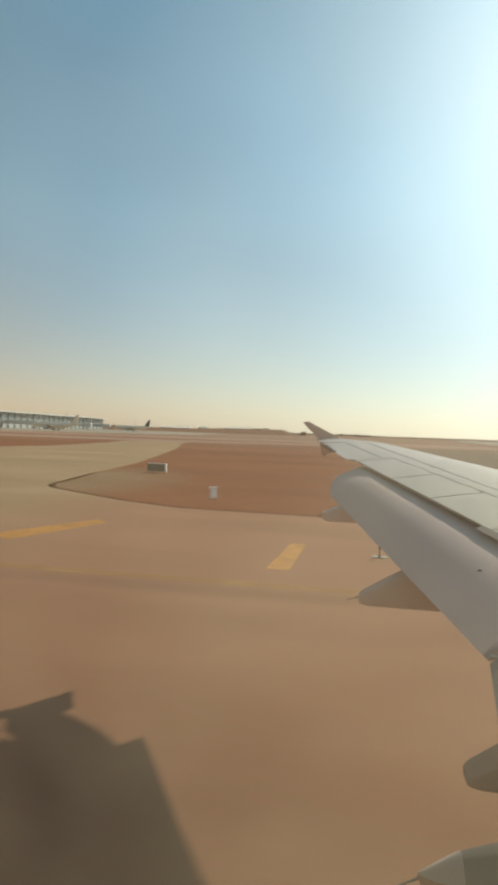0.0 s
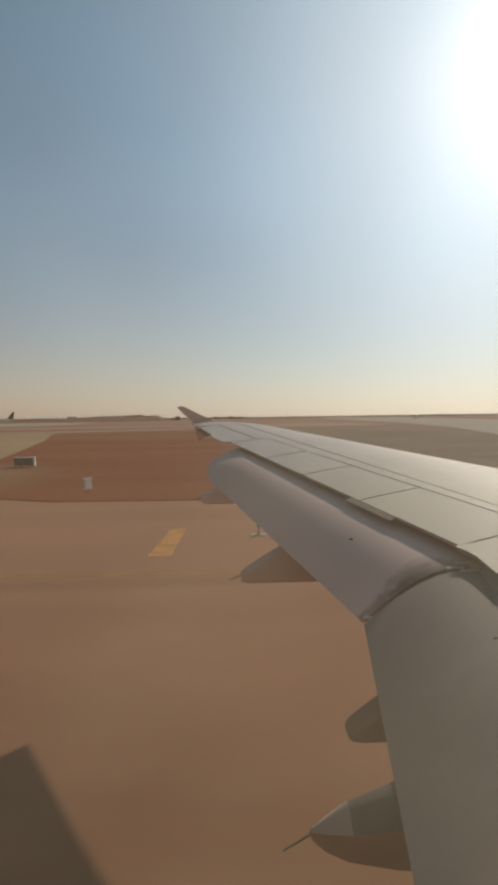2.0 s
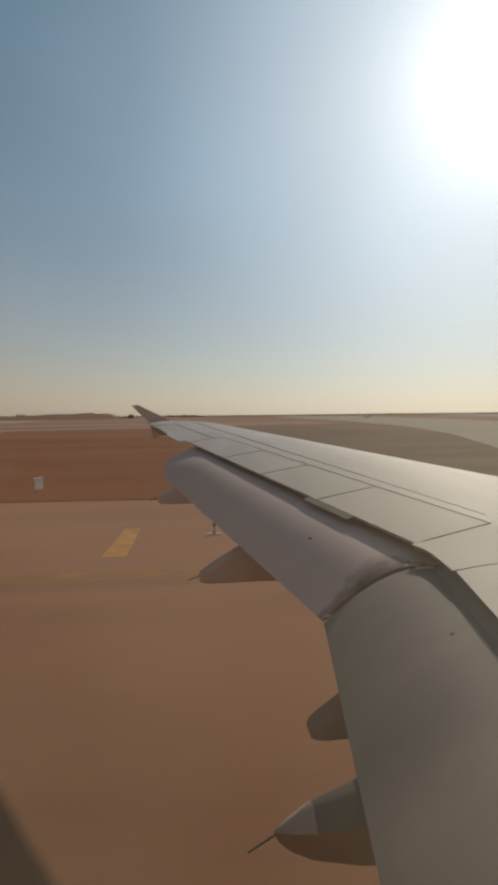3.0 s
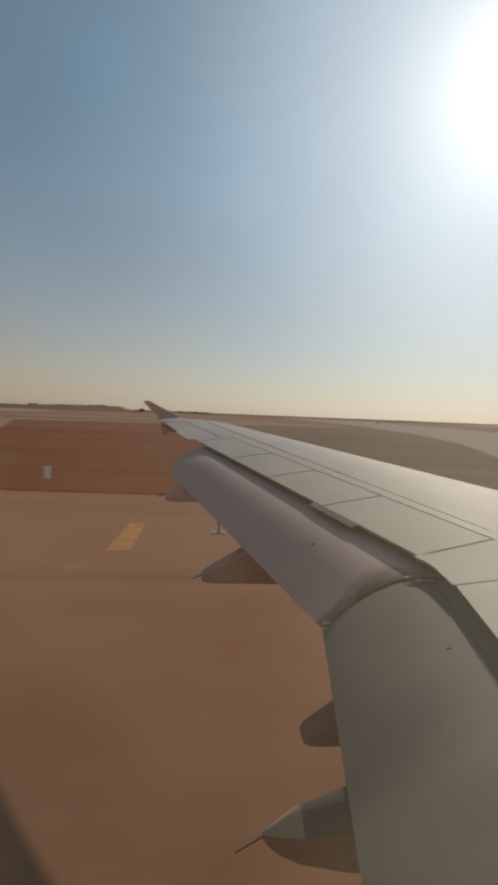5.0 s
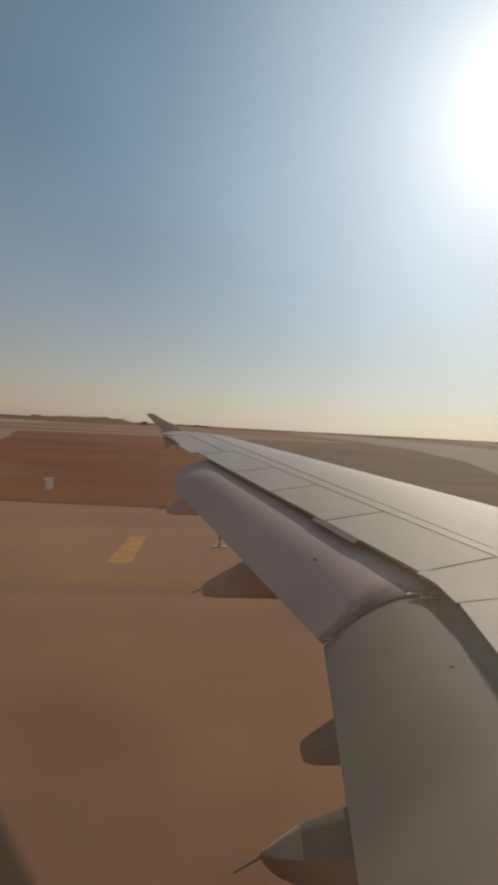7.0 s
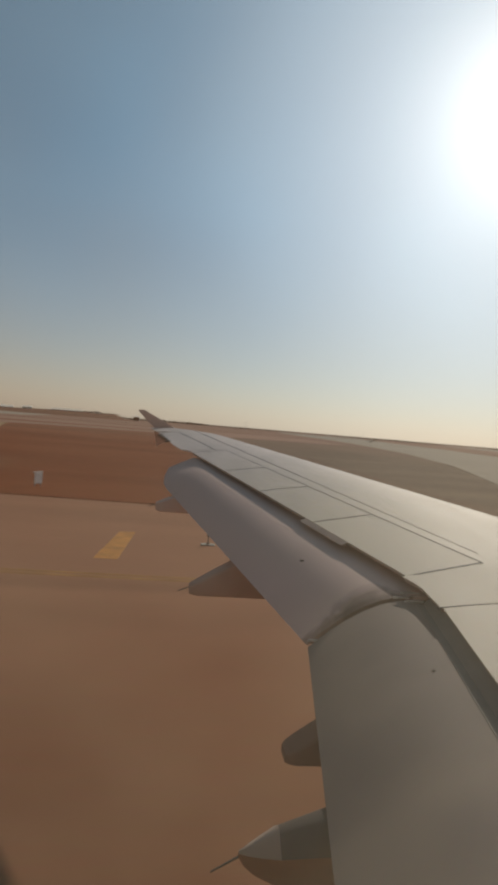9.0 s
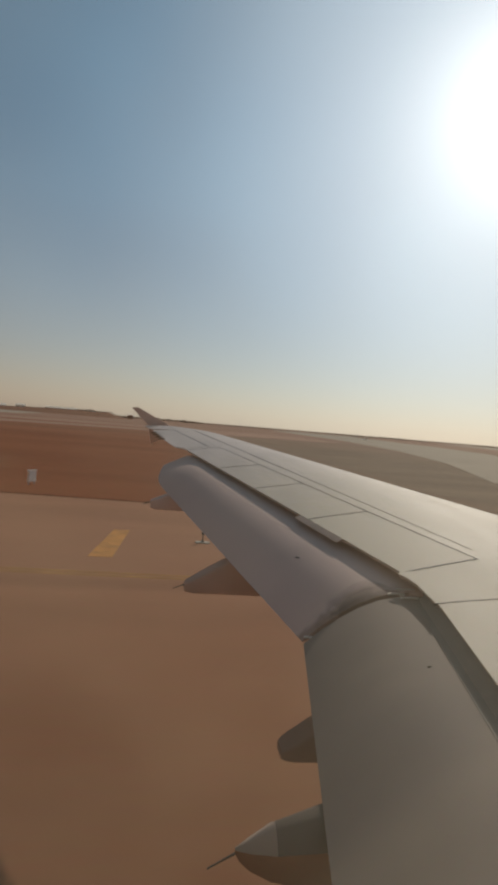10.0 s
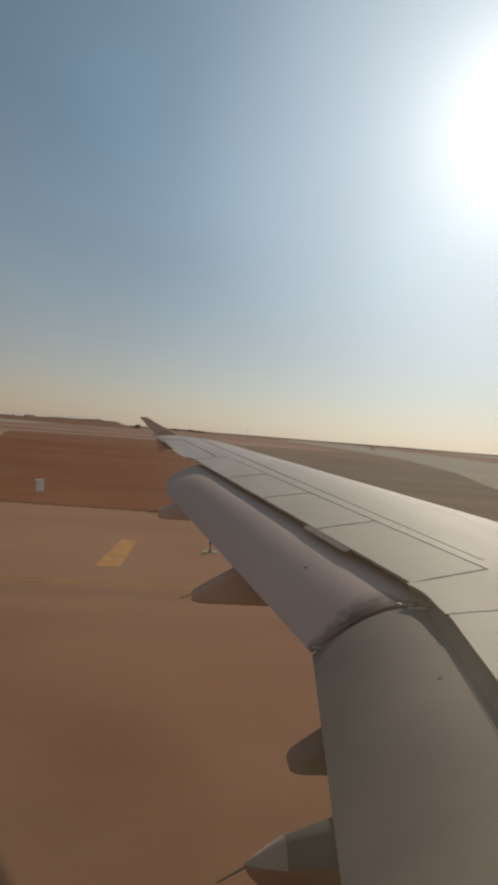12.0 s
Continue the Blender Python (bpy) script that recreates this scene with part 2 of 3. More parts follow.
LINE_YELLOW = material("faded_line_paint", (0.43, 0.235, 0.075), 0.85, 0.0, 0.25, 1.0, 0.2, 9)
YELLOW = material("yellow_marking_paint", (0.52, 0.22, 0.04), 0.8, 0.0, 0.2, 1.4, 0.12, 7, 0.05)
SIGN_WHITE = material("white_sign_panel", (0.82, 0.80, 0.76), 0.5, 0.0, 0.06, 3.0)
SIGN_DARK = material("dark_sign_face", (0.20, 0.165, 0.135), 0.5, 0.0, 0.2, 3.0)
PAD = material("pale_concrete_pad", (0.5, 0.45, 0.38), 0.9, 0.0, 0.12, 6.0, 0.2, 40, 0.1)
HALL_GLASS = material("hazy_grey_glass", (0.22, 0.25, 0.26), 0.3, 0.0, 0.1, 0.3)
FACADE = material("grey_terminal_facade", (0.36, 0.37, 0.36), 0.6, 0.0, 0.15, 0.05, 0.1, 1)
ROOF = material("pale_metal_roof", (0.62, 0.62, 0.60), 0.5, 0.0, 0.06, 0.1)
GLASS = material("dark_window_glass", (0.07, 0.09, 0.10), 0.2, 0.0, 0.1, 0.3)
FIN_PAINT = material("dark_green_tail_paint", (0.06, 0.09, 0.085), 0.4, 0.0, 0.1, 0.4)
SHED = material("cream_shed_sheet", (0.92, 0.80, 0.66), 0.6, 0.0, 0.05, 0.2)
BANK = material("brown_bank_earth", (0.27, 0.135, 0.08), 0.95, 0.0, 0.2, 0.03, 0.2, 1, stretch=(0.3, 1, 1))
# pale for leaves: distance haze is mixed into this colour
FOLIAGE = material("hazed_foliage", (0.44, 0.30, 0.21), 0.9, 0.0, 0.2, 0.08, 0.2, 1, colour2=(0.52, 0.37, 0.27))



def dusty_pane(name, tint, least, most, heavier):
    """Clear acrylic under a thin film of dust that scatters a little sunlight, in soft wiped patches; it lies heavier towards the window's forward side."""
    m = bpy.data.materials.new(name)
    m.use_nodes = True
    n, l = m.node_tree.nodes, m.node_tree.links
    n.clear()
    geo = n.new("ShaderNodeNewGeometry")
    smear = n.new("ShaderNodeTexNoise")
    smear.inputs["Scale"].default_value, smear.inputs["Detail"].default_value = 38.0, 1.5
    l.new(geo.outputs["Position"], smear.inputs["Vector"])
    rng = n.new("ShaderNodeMapRange")
    rng.inputs["From Min"].default_value, rng.inputs["From Max"].default_value = 0.3, 0.7
    rng.inputs["To Min"].default_value, rng.inputs["To Max"].default_value = least, most
    l.new(smear.outputs["Fac"], rng.inputs["Value"])
    clear, film = n.new("ShaderNodeBsdfTransparent"), n.new("ShaderNodeBsdfTranslucent")
    film.inputs["Color"].default_value = (*tint, 1)
    mix = n.new("ShaderNodeMixShader")
    sep = n.new("ShaderNodeSeparateXYZ")
    l.new(geo.outputs["Position"], sep.inputs[0])
    thick = n.new("ShaderNodeMapRange")
    thick.inputs["From Min"].default_value, thick.inputs["From Max"].default_value = 0.0, 0.035
    thick.inputs["To Max"].default_value = heavier
    l.new(sep.outputs["X"], thick.inputs["Value"])
    total = n.new("ShaderNodeMath")
    l.new(rng.outputs[0], total.inputs[0])
    l.new(thick.outputs[0], total.inputs[1])
    l.new(total.outputs[0], mix.inputs[0])
    l.new(clear.outputs[0], mix.inputs[1])
    l.new(film.outputs[0], mix.inputs[2])
    surface = n.new("ShaderNodeOutputMaterial")
    l.new(mix.outputs[0], surface.inputs["Surface"])
    return m


PANE = dusty_pane("dusty_acrylic", (0.97, 0.81, 0.55), 0.003, 0.024, 0.02)


# ---- building helpers ----
def part(name, bm, mat, parent=None, label="", smooth=False, solid=True):
    if solid:
        bmesh.ops.recalc_face_normals(bm, faces=bm.faces[:])
    me = bpy.data.meshes.new(name)
    bm.to_mesh(me)
    bm.free()
    me.materials.append(mat)
    if smooth:
        me.shade_smooth()
        me.set_sharp_from_angle(angle=radians(38))
    ob = new(name, me)
    ob.parent = parent
    if label:
        ob["label"] = label
    return ob


def loft(rings, bm=None, caps=True):
    """A closed skin over rings of points, each with the same count."""
    bm = bm or bmesh.new()
    vs = [[bm.verts.new(p) for p in r] for r in rings]
    n = len(rings[0])
    for r0, r1 in zip(vs, vs[1:]):
        for i in range(n):
            bm.faces.new((r0[i], r0[(i + 1) % n], r1[(i + 1) % n], r1[i]))
    if caps:
        bm.faces.new(vs[0])
        bm.faces.new(vs[-1][::-1])
    return bm


def box(bm, x0, x1, y0, y1, z0, z1, bevel=0.0):
    m = Matrix.Translation(((x0 + x1) / 2, (y0 + y1) / 2, (z0 + z1) / 2)) @ Matrix.Diagonal((x1 - x0, y1 - y0, z1 - z0, 1))
    r = bmesh.ops.create_cube(bm, size=1, matrix=m)
    if bevel:
        es = list({e for v in r["verts"] for e in v.link_edges})
        bmesh.ops.bevel(bm, geom=es, offset=bevel, segments=2, affect="EDGES")
    return bm


def rod(bm, a, b, r0, r1=None, n=8):
    a, b = Vector(a), Vector(b)
    d = b - a
    m = Matrix.Translation((a + b) / 2) @ d.to_track_quat("Z", "Y").to_matrix().to_4x4()
    bmesh.ops.create_cone(bm, cap_ends=True, segments=n, radius1=r0, radius2=r0 if r1 is None else r1, depth=d.length, matrix=m)
    return bm


def slab(pts, z0, z1):
    """A flat sheet with thickness over an outline."""
    bm = bmesh.new()
    top = [bm.verts.new((x, y, z1)) for x, y in pts]
    low = [bm.verts.new((x, y, z0)) for x, y in pts]
    f = bm.faces.new(top)
    n = len(pts)
    for i in range(n):
        bm.faces.new((top[i], top[(i + 1) % n], low[(i + 1) % n], low[i]))
    f.normal_update()
    bmesh.ops.triangulate(bm, faces=[f])
    return bm


def empty(name, label, category, group="", at=(0, 0, 0)):
    ob = new(name)
    ob.location = at
    ob.empty_display_size = 0.3
    return tagged(ob, label, category, group)


# ---- the wing's lines ----
KINK = 4.57
SLOPE = 0.0892


def z_te(y):
    return 2.754 + SLOPE * y


def x_te(y):
    return 3.259 - 0.2674 * y if y > KINK else 2.037 - 0.155 * (KINK - y)


def x_le(y):
    x = 4.05 - 0.4435 * (y - 7.76)
    return x - (0.72 * max(0.0, y - 14.25) ** 2)


UPPER = ((0.0, 0.0), (0.06, 0.008), (0.25, 0.028), (0.4, 0.039), (0.55, 0.045), (0.7, 0.044), (0.82, 0.036), (0.9, 0.024), (0.96, 0.008), (0.99, -0.008), (1.0, -0.02))
LOWER = ((0.0, 0.006), (0.25, 0.032), (0.5, 0.06), (0.75, 0.066), (0.9, 0.052), (0.97, 0.038), (1.0, 0.02))


def curve_at(table, u):
    for (u0, v0), (u1, v1) in zip(table, table[1:]):
        if u <= u1:
            return v0 + (v1 - v0) * (u - u0) / (u1 - u0)
    return table[-1][1]


def skin(y, dx, up=True, off=0.0):
    """A point of the wing's skin dx metres ahead of its trailing edge."""
    c = x_le(y) - x_te(y)
    u = max(0.0, min(1.0, dx / c))
    v = curve_at(UPPER, u) if up else -curve_at(LOWER, u)
    return Vector((x_te(y) + dx, y, z_te(y) + c * v + off))


def hinge(y):
    return 0.83 - 0.02 * (y - 5) if y < 11.553 else 0.5


def stations(y0, y1, n):
    return [y0 + (y1 - y0) * i / n for i in range(n + 1)]


SHEAR = 0.25


def panel(y0, y1, near, far, thick=0.02, n=5, m=4, off=0.0, gap=0.009, shear0=0.0, shear1=0.0):
    """A skin panel between two lines, each given as metres ahead of the trailing edge; shear slants its two ends outboard."""
    rings = []
    for y in stations(y0 + gap, y1 - gap, n):
        a, b = near(y), far(y) - gap
        sh = shear0 + (shear1 - shear0) * (y - y0) / (y1 - y0)
        dxs = [a + (b - a) * i / m for i in range(m + 1)]
        top = [skin(y + sh * max(0.0, dx), dx, True, off) for dx in dxs]
        low = [p - Vector((0, 0, thick if 0 < i else 0.006)) for i, p in enumerate(top)]
        rings.append(top + low[::-1])
    return loft(rings)


airliner = empty("airliner", "white narrow-body airliner with flaps down, standing on the taxiway", "airliner", at=(0, 0, 0.1))


def build_wing_box():
    rings = []
    for y in sorted(stations(-0.3, 14.25, 26) + [4.77, 11.3, 11.55, 11.556]) + [14.5, 14.75, 14.95, 15.1, 15.2]:
        c = x_le(y) - x_te(y)
        h0 = hinge(y) if y < 14.3 else 0.02
        top = [skin(y, h0 + (c - h0) * i / 12) for i in range(13)]
        low = [skin(y, h0 + (c - h0) * i / 12, False) for i in range(12, -1, -1)]
        rings.append(top + low)
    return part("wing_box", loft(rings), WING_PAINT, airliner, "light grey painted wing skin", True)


build_wing_box()

# spoilers side by side along the trailing edge
SPOILER_EDGES = (4.77, 6.44, 7.99, 9.45, 11.3)
for y0, y1 in zip(SPOILER_EDGES, SPOILER_EDGES[1:]):
    part("spoiler", panel(y0, y1, lambda y: 0.0, hinge, 0.03, shear0=SHEAR, shear1=SHEAR), WING_PAINT, airliner, "light grey spoiler panel", True)

part("inboard_shroud", panel(4.1, 4.77, lambda y: -0.075 * (y - 4.1) / 0.67 + 0.02, lambda y: 0.845, 0.03, shear1=SHEAR), WING_PAINT, airliner, "", True)
part("inboard_spoiler", panel(0.3, 4.1, lambda y: 0.035, lambda y: 0.83 + 0.02 * (KINK - y), 0.03, 8), WING_PAINT, airliner, "", True)


def droop(y):
    return -0.14 * max(0.0, min(1.0, (14.1 - y) / 2.0))


part("aileron", panel(11.55, 14.25, droop, lambda y: 0.5, 0.035, 8), WING_PAINT, airliner, "light grey aileron", True)
part("wing_end_panel", panel(11.3, 11.55, lambda y: 0.0, hinge, 0.035, 2, shear0=SHEAR), WING_PAINT, airliner, "", True)


def seam(name, near, y0, y1, width=0.02, outer=None):
    """A sealant line; outer is its width at the outboard end."""
    rings = []
    for y in stations(y0, y1, 16):
        w = width + ((width if outer is None else outer) - width) * (y - y0) / (y1 - y0)
        a, b = skin(y, near(y), True, 0.003), skin(y, near(y) + w, True, 0.003)
        rings.append([a, b, b - Vector((0, 0, 0.01)), a - Vector((0, 0, 0.01))])
    return part(name, loft(rings), SEAL, airliner, "dark sealant line")


seam("skin_seam", lambda y: 0.97, 5.2, 14.6, 0.003, 0.022)
seam("hinge_seal", lambda y: hinge(y) - 0.012, 4.96, 11.45, 0.014, 0.004)
for y0, y1 in ((8.05, 8.5), (9.2, 9.5), (11.4, 11.6)):
    seam("slat_seal", lambda y: (x_le(y) - x_te(y)) * 0.93, y0, y1, 0.012, 0.004)
seam("aileron_seal", lambda y: 0.49, 11.56, 14.2, 0.018)

# dark sealant in the joints between the panels
for y in (4.1,) + SPOILER_EDGES:
    rings = []
    w = 0.011 if y > 4.5 else 0.004
    for i in range(9):
        dx = 0.004 + (hinge(y) - 0.02) * i / 8
        p = skin(y + (SHEAR * dx if y > 4.5 else 0.0), dx, True, 0.0025)
        rings.append([p + Vector((0, -w, 0)), p + Vector((0, w, 0)), p + Vector((0, 0.7 * w, -0.012)), p + Vector((0, -0.7 * w, -0.012))])
    part("panel_joint", loft(rings), SEAL, airliner, "dark sealant joint")

# ---- flaps ----
FLAP_TOP = ((-0.91, -0.54), (-0.84, -0.476), (-0.75, -0.398), (-0.62, -0.300), (-0.48, -0.213), (-0.33, -0.145), (-0.18, -0.105), (-0.04, -0.092), (0.1, -0.092), (0.22, -0.105), (0.30, -0.14), (0.33, -0.19))
FLAP_LOW = ((0.29, -0.24), (0.15, -0.26), (-0.1, -0.275), (-0.4, -0.345), (-0.7, -0.45), (-0.90, -0.548))


def flap_ring(y, e):
    """Section of the drooped flap; e is how far its trailing edge reaches behind the wing's."""
    k = e / 0.91
    ring = []
    for dx, dz in FLAP_TOP + FLAP_LOW:
        if dx < 0:
            dx, dz = dx * k, -0.1 + (dz + 0.1) * k
            # the section flattens to a wedge towards the outboard end
            chord = -0.1 + 0.44 * k * dx / e
            dz -= max(0.0, dz - chord) * max(0.0, min(1.0, y - 10.1))
        lift = (-0.014 + 0.03 * min(1.0, (y - 4.6) / 6.0) if y > KINK else -0.025) * max(0.0, min(1.0, (dx + 0.85) / 0.65))
        ring.append((x_te(y) + dx, y, z_te(y) + dz + lift))
    return ring


def flap_reach(y):
    if y > KINK:
        return 0.91 - 0.028 * (y - KINK) - 0.2 * max(0.0, y - 10.0) ** 2
    return 0.91


def build_flap(name, ys, label, mat):
    return part(name, loft([flap_ring(y, flap_reach(y)) for y in ys]), mat, airliner, label, True)


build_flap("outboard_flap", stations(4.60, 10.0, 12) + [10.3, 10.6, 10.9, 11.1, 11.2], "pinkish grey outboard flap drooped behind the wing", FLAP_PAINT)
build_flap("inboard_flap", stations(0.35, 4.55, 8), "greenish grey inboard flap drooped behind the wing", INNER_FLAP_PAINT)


# ---- flap track fairings: squarish pods under the flaps, pointed aft, each with a discharger at its tip ----
def build_fairing(y, tip_x, bottom, top, ahead, climb, width, length, wick=True, mat=FAIRING_PAINT):
    """bottom, top: heights at the tip; ahead, climb: how the upper edge rises to the flap."""
    rings = []
    plan = ((0.0, 0.6), (0.012, 0.82), (0.04, 0.92), (0.1, 0.97), (0.2, 1.0), (0.4, 1.0), (0.7, 1.0), (0.9, 0.75), (1.0, 0.3))
    nose = 0.045
    for s, w in plan:
        dx = s * length
        zt = top + min(dx, ahead) / ahead * climb
        zb = bottom + 0.25 * max(0.0, s - 0.6) ** 2
        if s < nose:
            zb += (zt - zb - 0.03) * (1 - s / nose) ** 1.6 * 0.25
        zc, h = (zt + zb) / 2, (zt - zb) / 2
        ring = []
        for i in range(24):
            a = 2 * math.pi * i / 24
            ca, sa = math.cos(a), math.sin(a)
            ring.append((tip_x + dx, y + 0.5 * width * w * math.copysign(abs(ca) ** 0.3, ca), zc + h * math.copysign(abs(sa) ** 0.3, sa)))
        rings.append(ring)
    ob = part("flap_track_fairing", loft(rings), mat, airliner, "grey flap track fairing", True)
    if wick:
        p = Vector((tip_x + 0.02, y, top - 0.02))
        part("static_discharger", rod(bmesh.new(), p, p + Vector((-0.15, 0.0, -0.06)), 0.007, 0.004), SEAL, ob, "dark static discharger rod")
    return ob


build_fairing(9.6, -0.32, 2.86, 3.0, 0.7, 0.30, 0.26, 2.4, mat=FLAP_PAINT)
build_fairing(6.65, 0.22, 2.40, 2.50, 0.50, 0.32, 0.28, 2.6)
build_fairing(3.65, 0.80, 2.235, 2.295, 0.42, 0.30, 0.24, 2.0, False, FAIRING_SHADED)


def build_keeled_fairing(y, tip_x):
    """The inner pod: flat upper sides over a chine, a keel that leans in below it, and a pale cone at its tail."""
    # metres ahead of the tip; half widths of ridge, chine and keel; heights of ridge, chine and keel
    lines = ((0.0, 0.006, 0.010, 0.006, 2.262, 2.254, 2.235), (0.025, 0.010, 0.026, 0.010, 2.274, 2.258, 2.195), (0.08, 0.018, 0.062, 0.02, 2.306, 2.272, 2.15),
             (0.19, 0.035, 0.118, 0.03, 2.374, 2.302, 2.10), (0.43, 0.055, 0.14, 0.035, 2.452, 2.332, 2.05), (0.65, 0.06, 0.14, 0.035, 2.50, 2.35, 2.03),
             (1.3, 0.06, 0.14, 0.035, 2.52, 2.38, 2.06), (2.0, 0.05, 0.10, 0.03, 2.54, 2.42, 2.22), (2.4, 0.03, 0.04, 0.03, 2.54, 2.48, 2.40))
    upper, lower = [], []
    for dx, wr, wc, wk, zr, zc, zk in lines:
        side = [(wr * 0.6, zr), (wr, zr - 0.006), (wc * 0.97, zc + 0.10 * (zr - zc)), (wc, zc)]
        keel = [(wc * 0.985, zc - 0.002), (wc * 0.97, zc - 0.05 * (zc - zk)), (wk, zk + 0.012), (wk * 0.7, zk)]
        for out, pts in ((upper, side), (lower, keel)):
            out.append([(tip_x + dx, y + w, z) for w, z in pts] + [(tip_x + dx, y - w, z) for w, z in pts[::-1]])
    ob = part("flap_track_fairing", loft(upper[3:]), FAIRING_TOP_SHADED, airliner, "flap track fairing with the flap's shade painted dark", True)
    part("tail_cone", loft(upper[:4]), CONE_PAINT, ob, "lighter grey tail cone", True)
    part("keel", loft(lower), KEEL_BOUNCE, ob, "keel with brown ground bounce painted in", True)
    p = Vector((tip_x + 0.005, y, 2.235))
    part("static_discharger", rod(bmesh.new(), p, p + Vector((-0.135, 0.0, -0.078)), 0.006, 0.004), SEAL, ob, "dark static discharger rod")


build_keeled_fairing(2.79, 0.43)


# ---- leading edge slats, run out ----
def build_slat(y0, y1):
    rings = []
    for y in stations(y0, y1, 4):
        c = x_le(y) - x_te(y)
        x, z = x_le(y) - 0.11 * max(0.0, min(1.0, (14.4 - y) / 2.0)), z_te(y) - 0.02 * c
        k = 0.4 + 0.2 * c
        rings.append([(x + dx * k, y, z + dz * k) for dx, dz in ((-0.2, 0.075), (-0.02, 0.03), (0.07, -0.06), (0.11, -0.18), (0.09, -0.26), (0.03, -0.16), (-0.04, -0.03), (-0.18, 0.06))])
    part("slat", loft(rings), BARE, airliner, "bare metal leading edge slat", True)


for y0, y1 in ((2.6, 4.2), (5.0, 7.2), (7.24, 9.4), (9.44, 11.6), (11.64, 14.4)):
    build_slat(y0, y1)


# ---- wing tip ----
def build_fence():
    prof = [(0.02, 4.05), (-0.1, 4.12), (-0.55, 4.345), (-0.98, 4.56), (-1.13, 4.54), (-0.93, 4.33), (-0.70, 4.14), (-0.66, 3.95), (-0.60, 3.66), (-0.30, 3.84), (-0.03, 3.97)]
    return part("wingtip_fence", loft([[(x, 15.24, z) for x, z in prof], [(x, 15.275, z) for x, z in prof]]), FLAP_PAINT, airliner, "swept grey wingtip fence")


build_fence()
for y in (12.75, 13.1, 13.45, 13.8):
    p = skin(y, droop(y))
    part("static_discharger", rod(bmesh.new(), p + Vector((0.03, 0, 0.008)), p + Vector((-0.11, -0.03, -0.012)), 0.022, 0.010), SEAL, airliner, "dark stub-like static discharger")

# ---- ground ----
def sheet(radius):
    bm = bmesh.new()
    rings = [0.0, 20, 60, 150, 400, 1000, 2200, radius]
    n = 64
    prev = None
    centre = bm.verts.new((0, 0, -0.03))
    for r in rings[1:]:
        cur = [bm.verts.new((r * math.cos(2 * math.pi * i / n), r * math.sin(2 * math.pi * i / n), -0.03)) for i in range(n)]
        for i in range(n):
            if prev:
                bm.faces.new((prev[(i + 1) % n], prev[i], cur[i], cur[(i + 1) % n]))
            else:
                bm.faces.new((centre, cur[i], cur[(i + 1) % n]))
        prev = cur
    return bm


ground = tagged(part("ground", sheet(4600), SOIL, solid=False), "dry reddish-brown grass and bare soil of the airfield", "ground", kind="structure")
EDGE = [(400, 33), (60, 31.6), (20, 31.2), (0, 31.0), (-9, 31.4), (-13, 33.2), (-17, 35.8), (-20, 37.9), (-20.9, 38.9), (-21.4, 40.0), (-21.7, 41.4), (-21.9, 43), (-23.4, 52), (-25.2, 68), (-30, 92),
        (-37, 125), (-46, 160), (-52, 186), (-70, 180), (-64, 150), (-60, 112), (-64, 90), (-90, 76), (-400, 60), (-400, -120), (400, -120)]
tagged(part("taxiway", slab(EDGE, -0.25, 0.0), PAVE), "tan sunlit concrete taxiway, worn surface with near shading painted in", "taxiway", kind="structure")
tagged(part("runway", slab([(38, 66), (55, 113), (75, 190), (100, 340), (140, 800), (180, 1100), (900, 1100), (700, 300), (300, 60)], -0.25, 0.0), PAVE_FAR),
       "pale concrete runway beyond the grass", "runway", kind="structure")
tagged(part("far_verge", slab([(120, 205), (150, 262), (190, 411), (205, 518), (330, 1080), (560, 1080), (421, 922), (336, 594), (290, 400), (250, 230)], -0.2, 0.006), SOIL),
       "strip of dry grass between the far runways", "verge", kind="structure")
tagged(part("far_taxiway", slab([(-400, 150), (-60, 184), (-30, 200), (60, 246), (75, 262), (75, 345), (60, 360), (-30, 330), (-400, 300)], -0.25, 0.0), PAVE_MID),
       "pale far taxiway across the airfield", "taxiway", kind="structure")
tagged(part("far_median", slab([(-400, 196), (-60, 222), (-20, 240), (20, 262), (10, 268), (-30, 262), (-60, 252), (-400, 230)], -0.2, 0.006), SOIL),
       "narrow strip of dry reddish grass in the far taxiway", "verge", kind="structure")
for y in (16.4, 16.7):
    tagged(part("edge_line", slab([(-120, y), (160, y), (160, y + 0.10), (-120, y + 0.10)], 0.0, 0.004), LINE_YELLOW), "thin worn yellow taxiway edge line", "line", kind="structure")


# ---- fuselage wall round the cabin, with the window that the camera looks through ----
F_Y, F_Z, F_R = -1.82, 3.85, 1.98


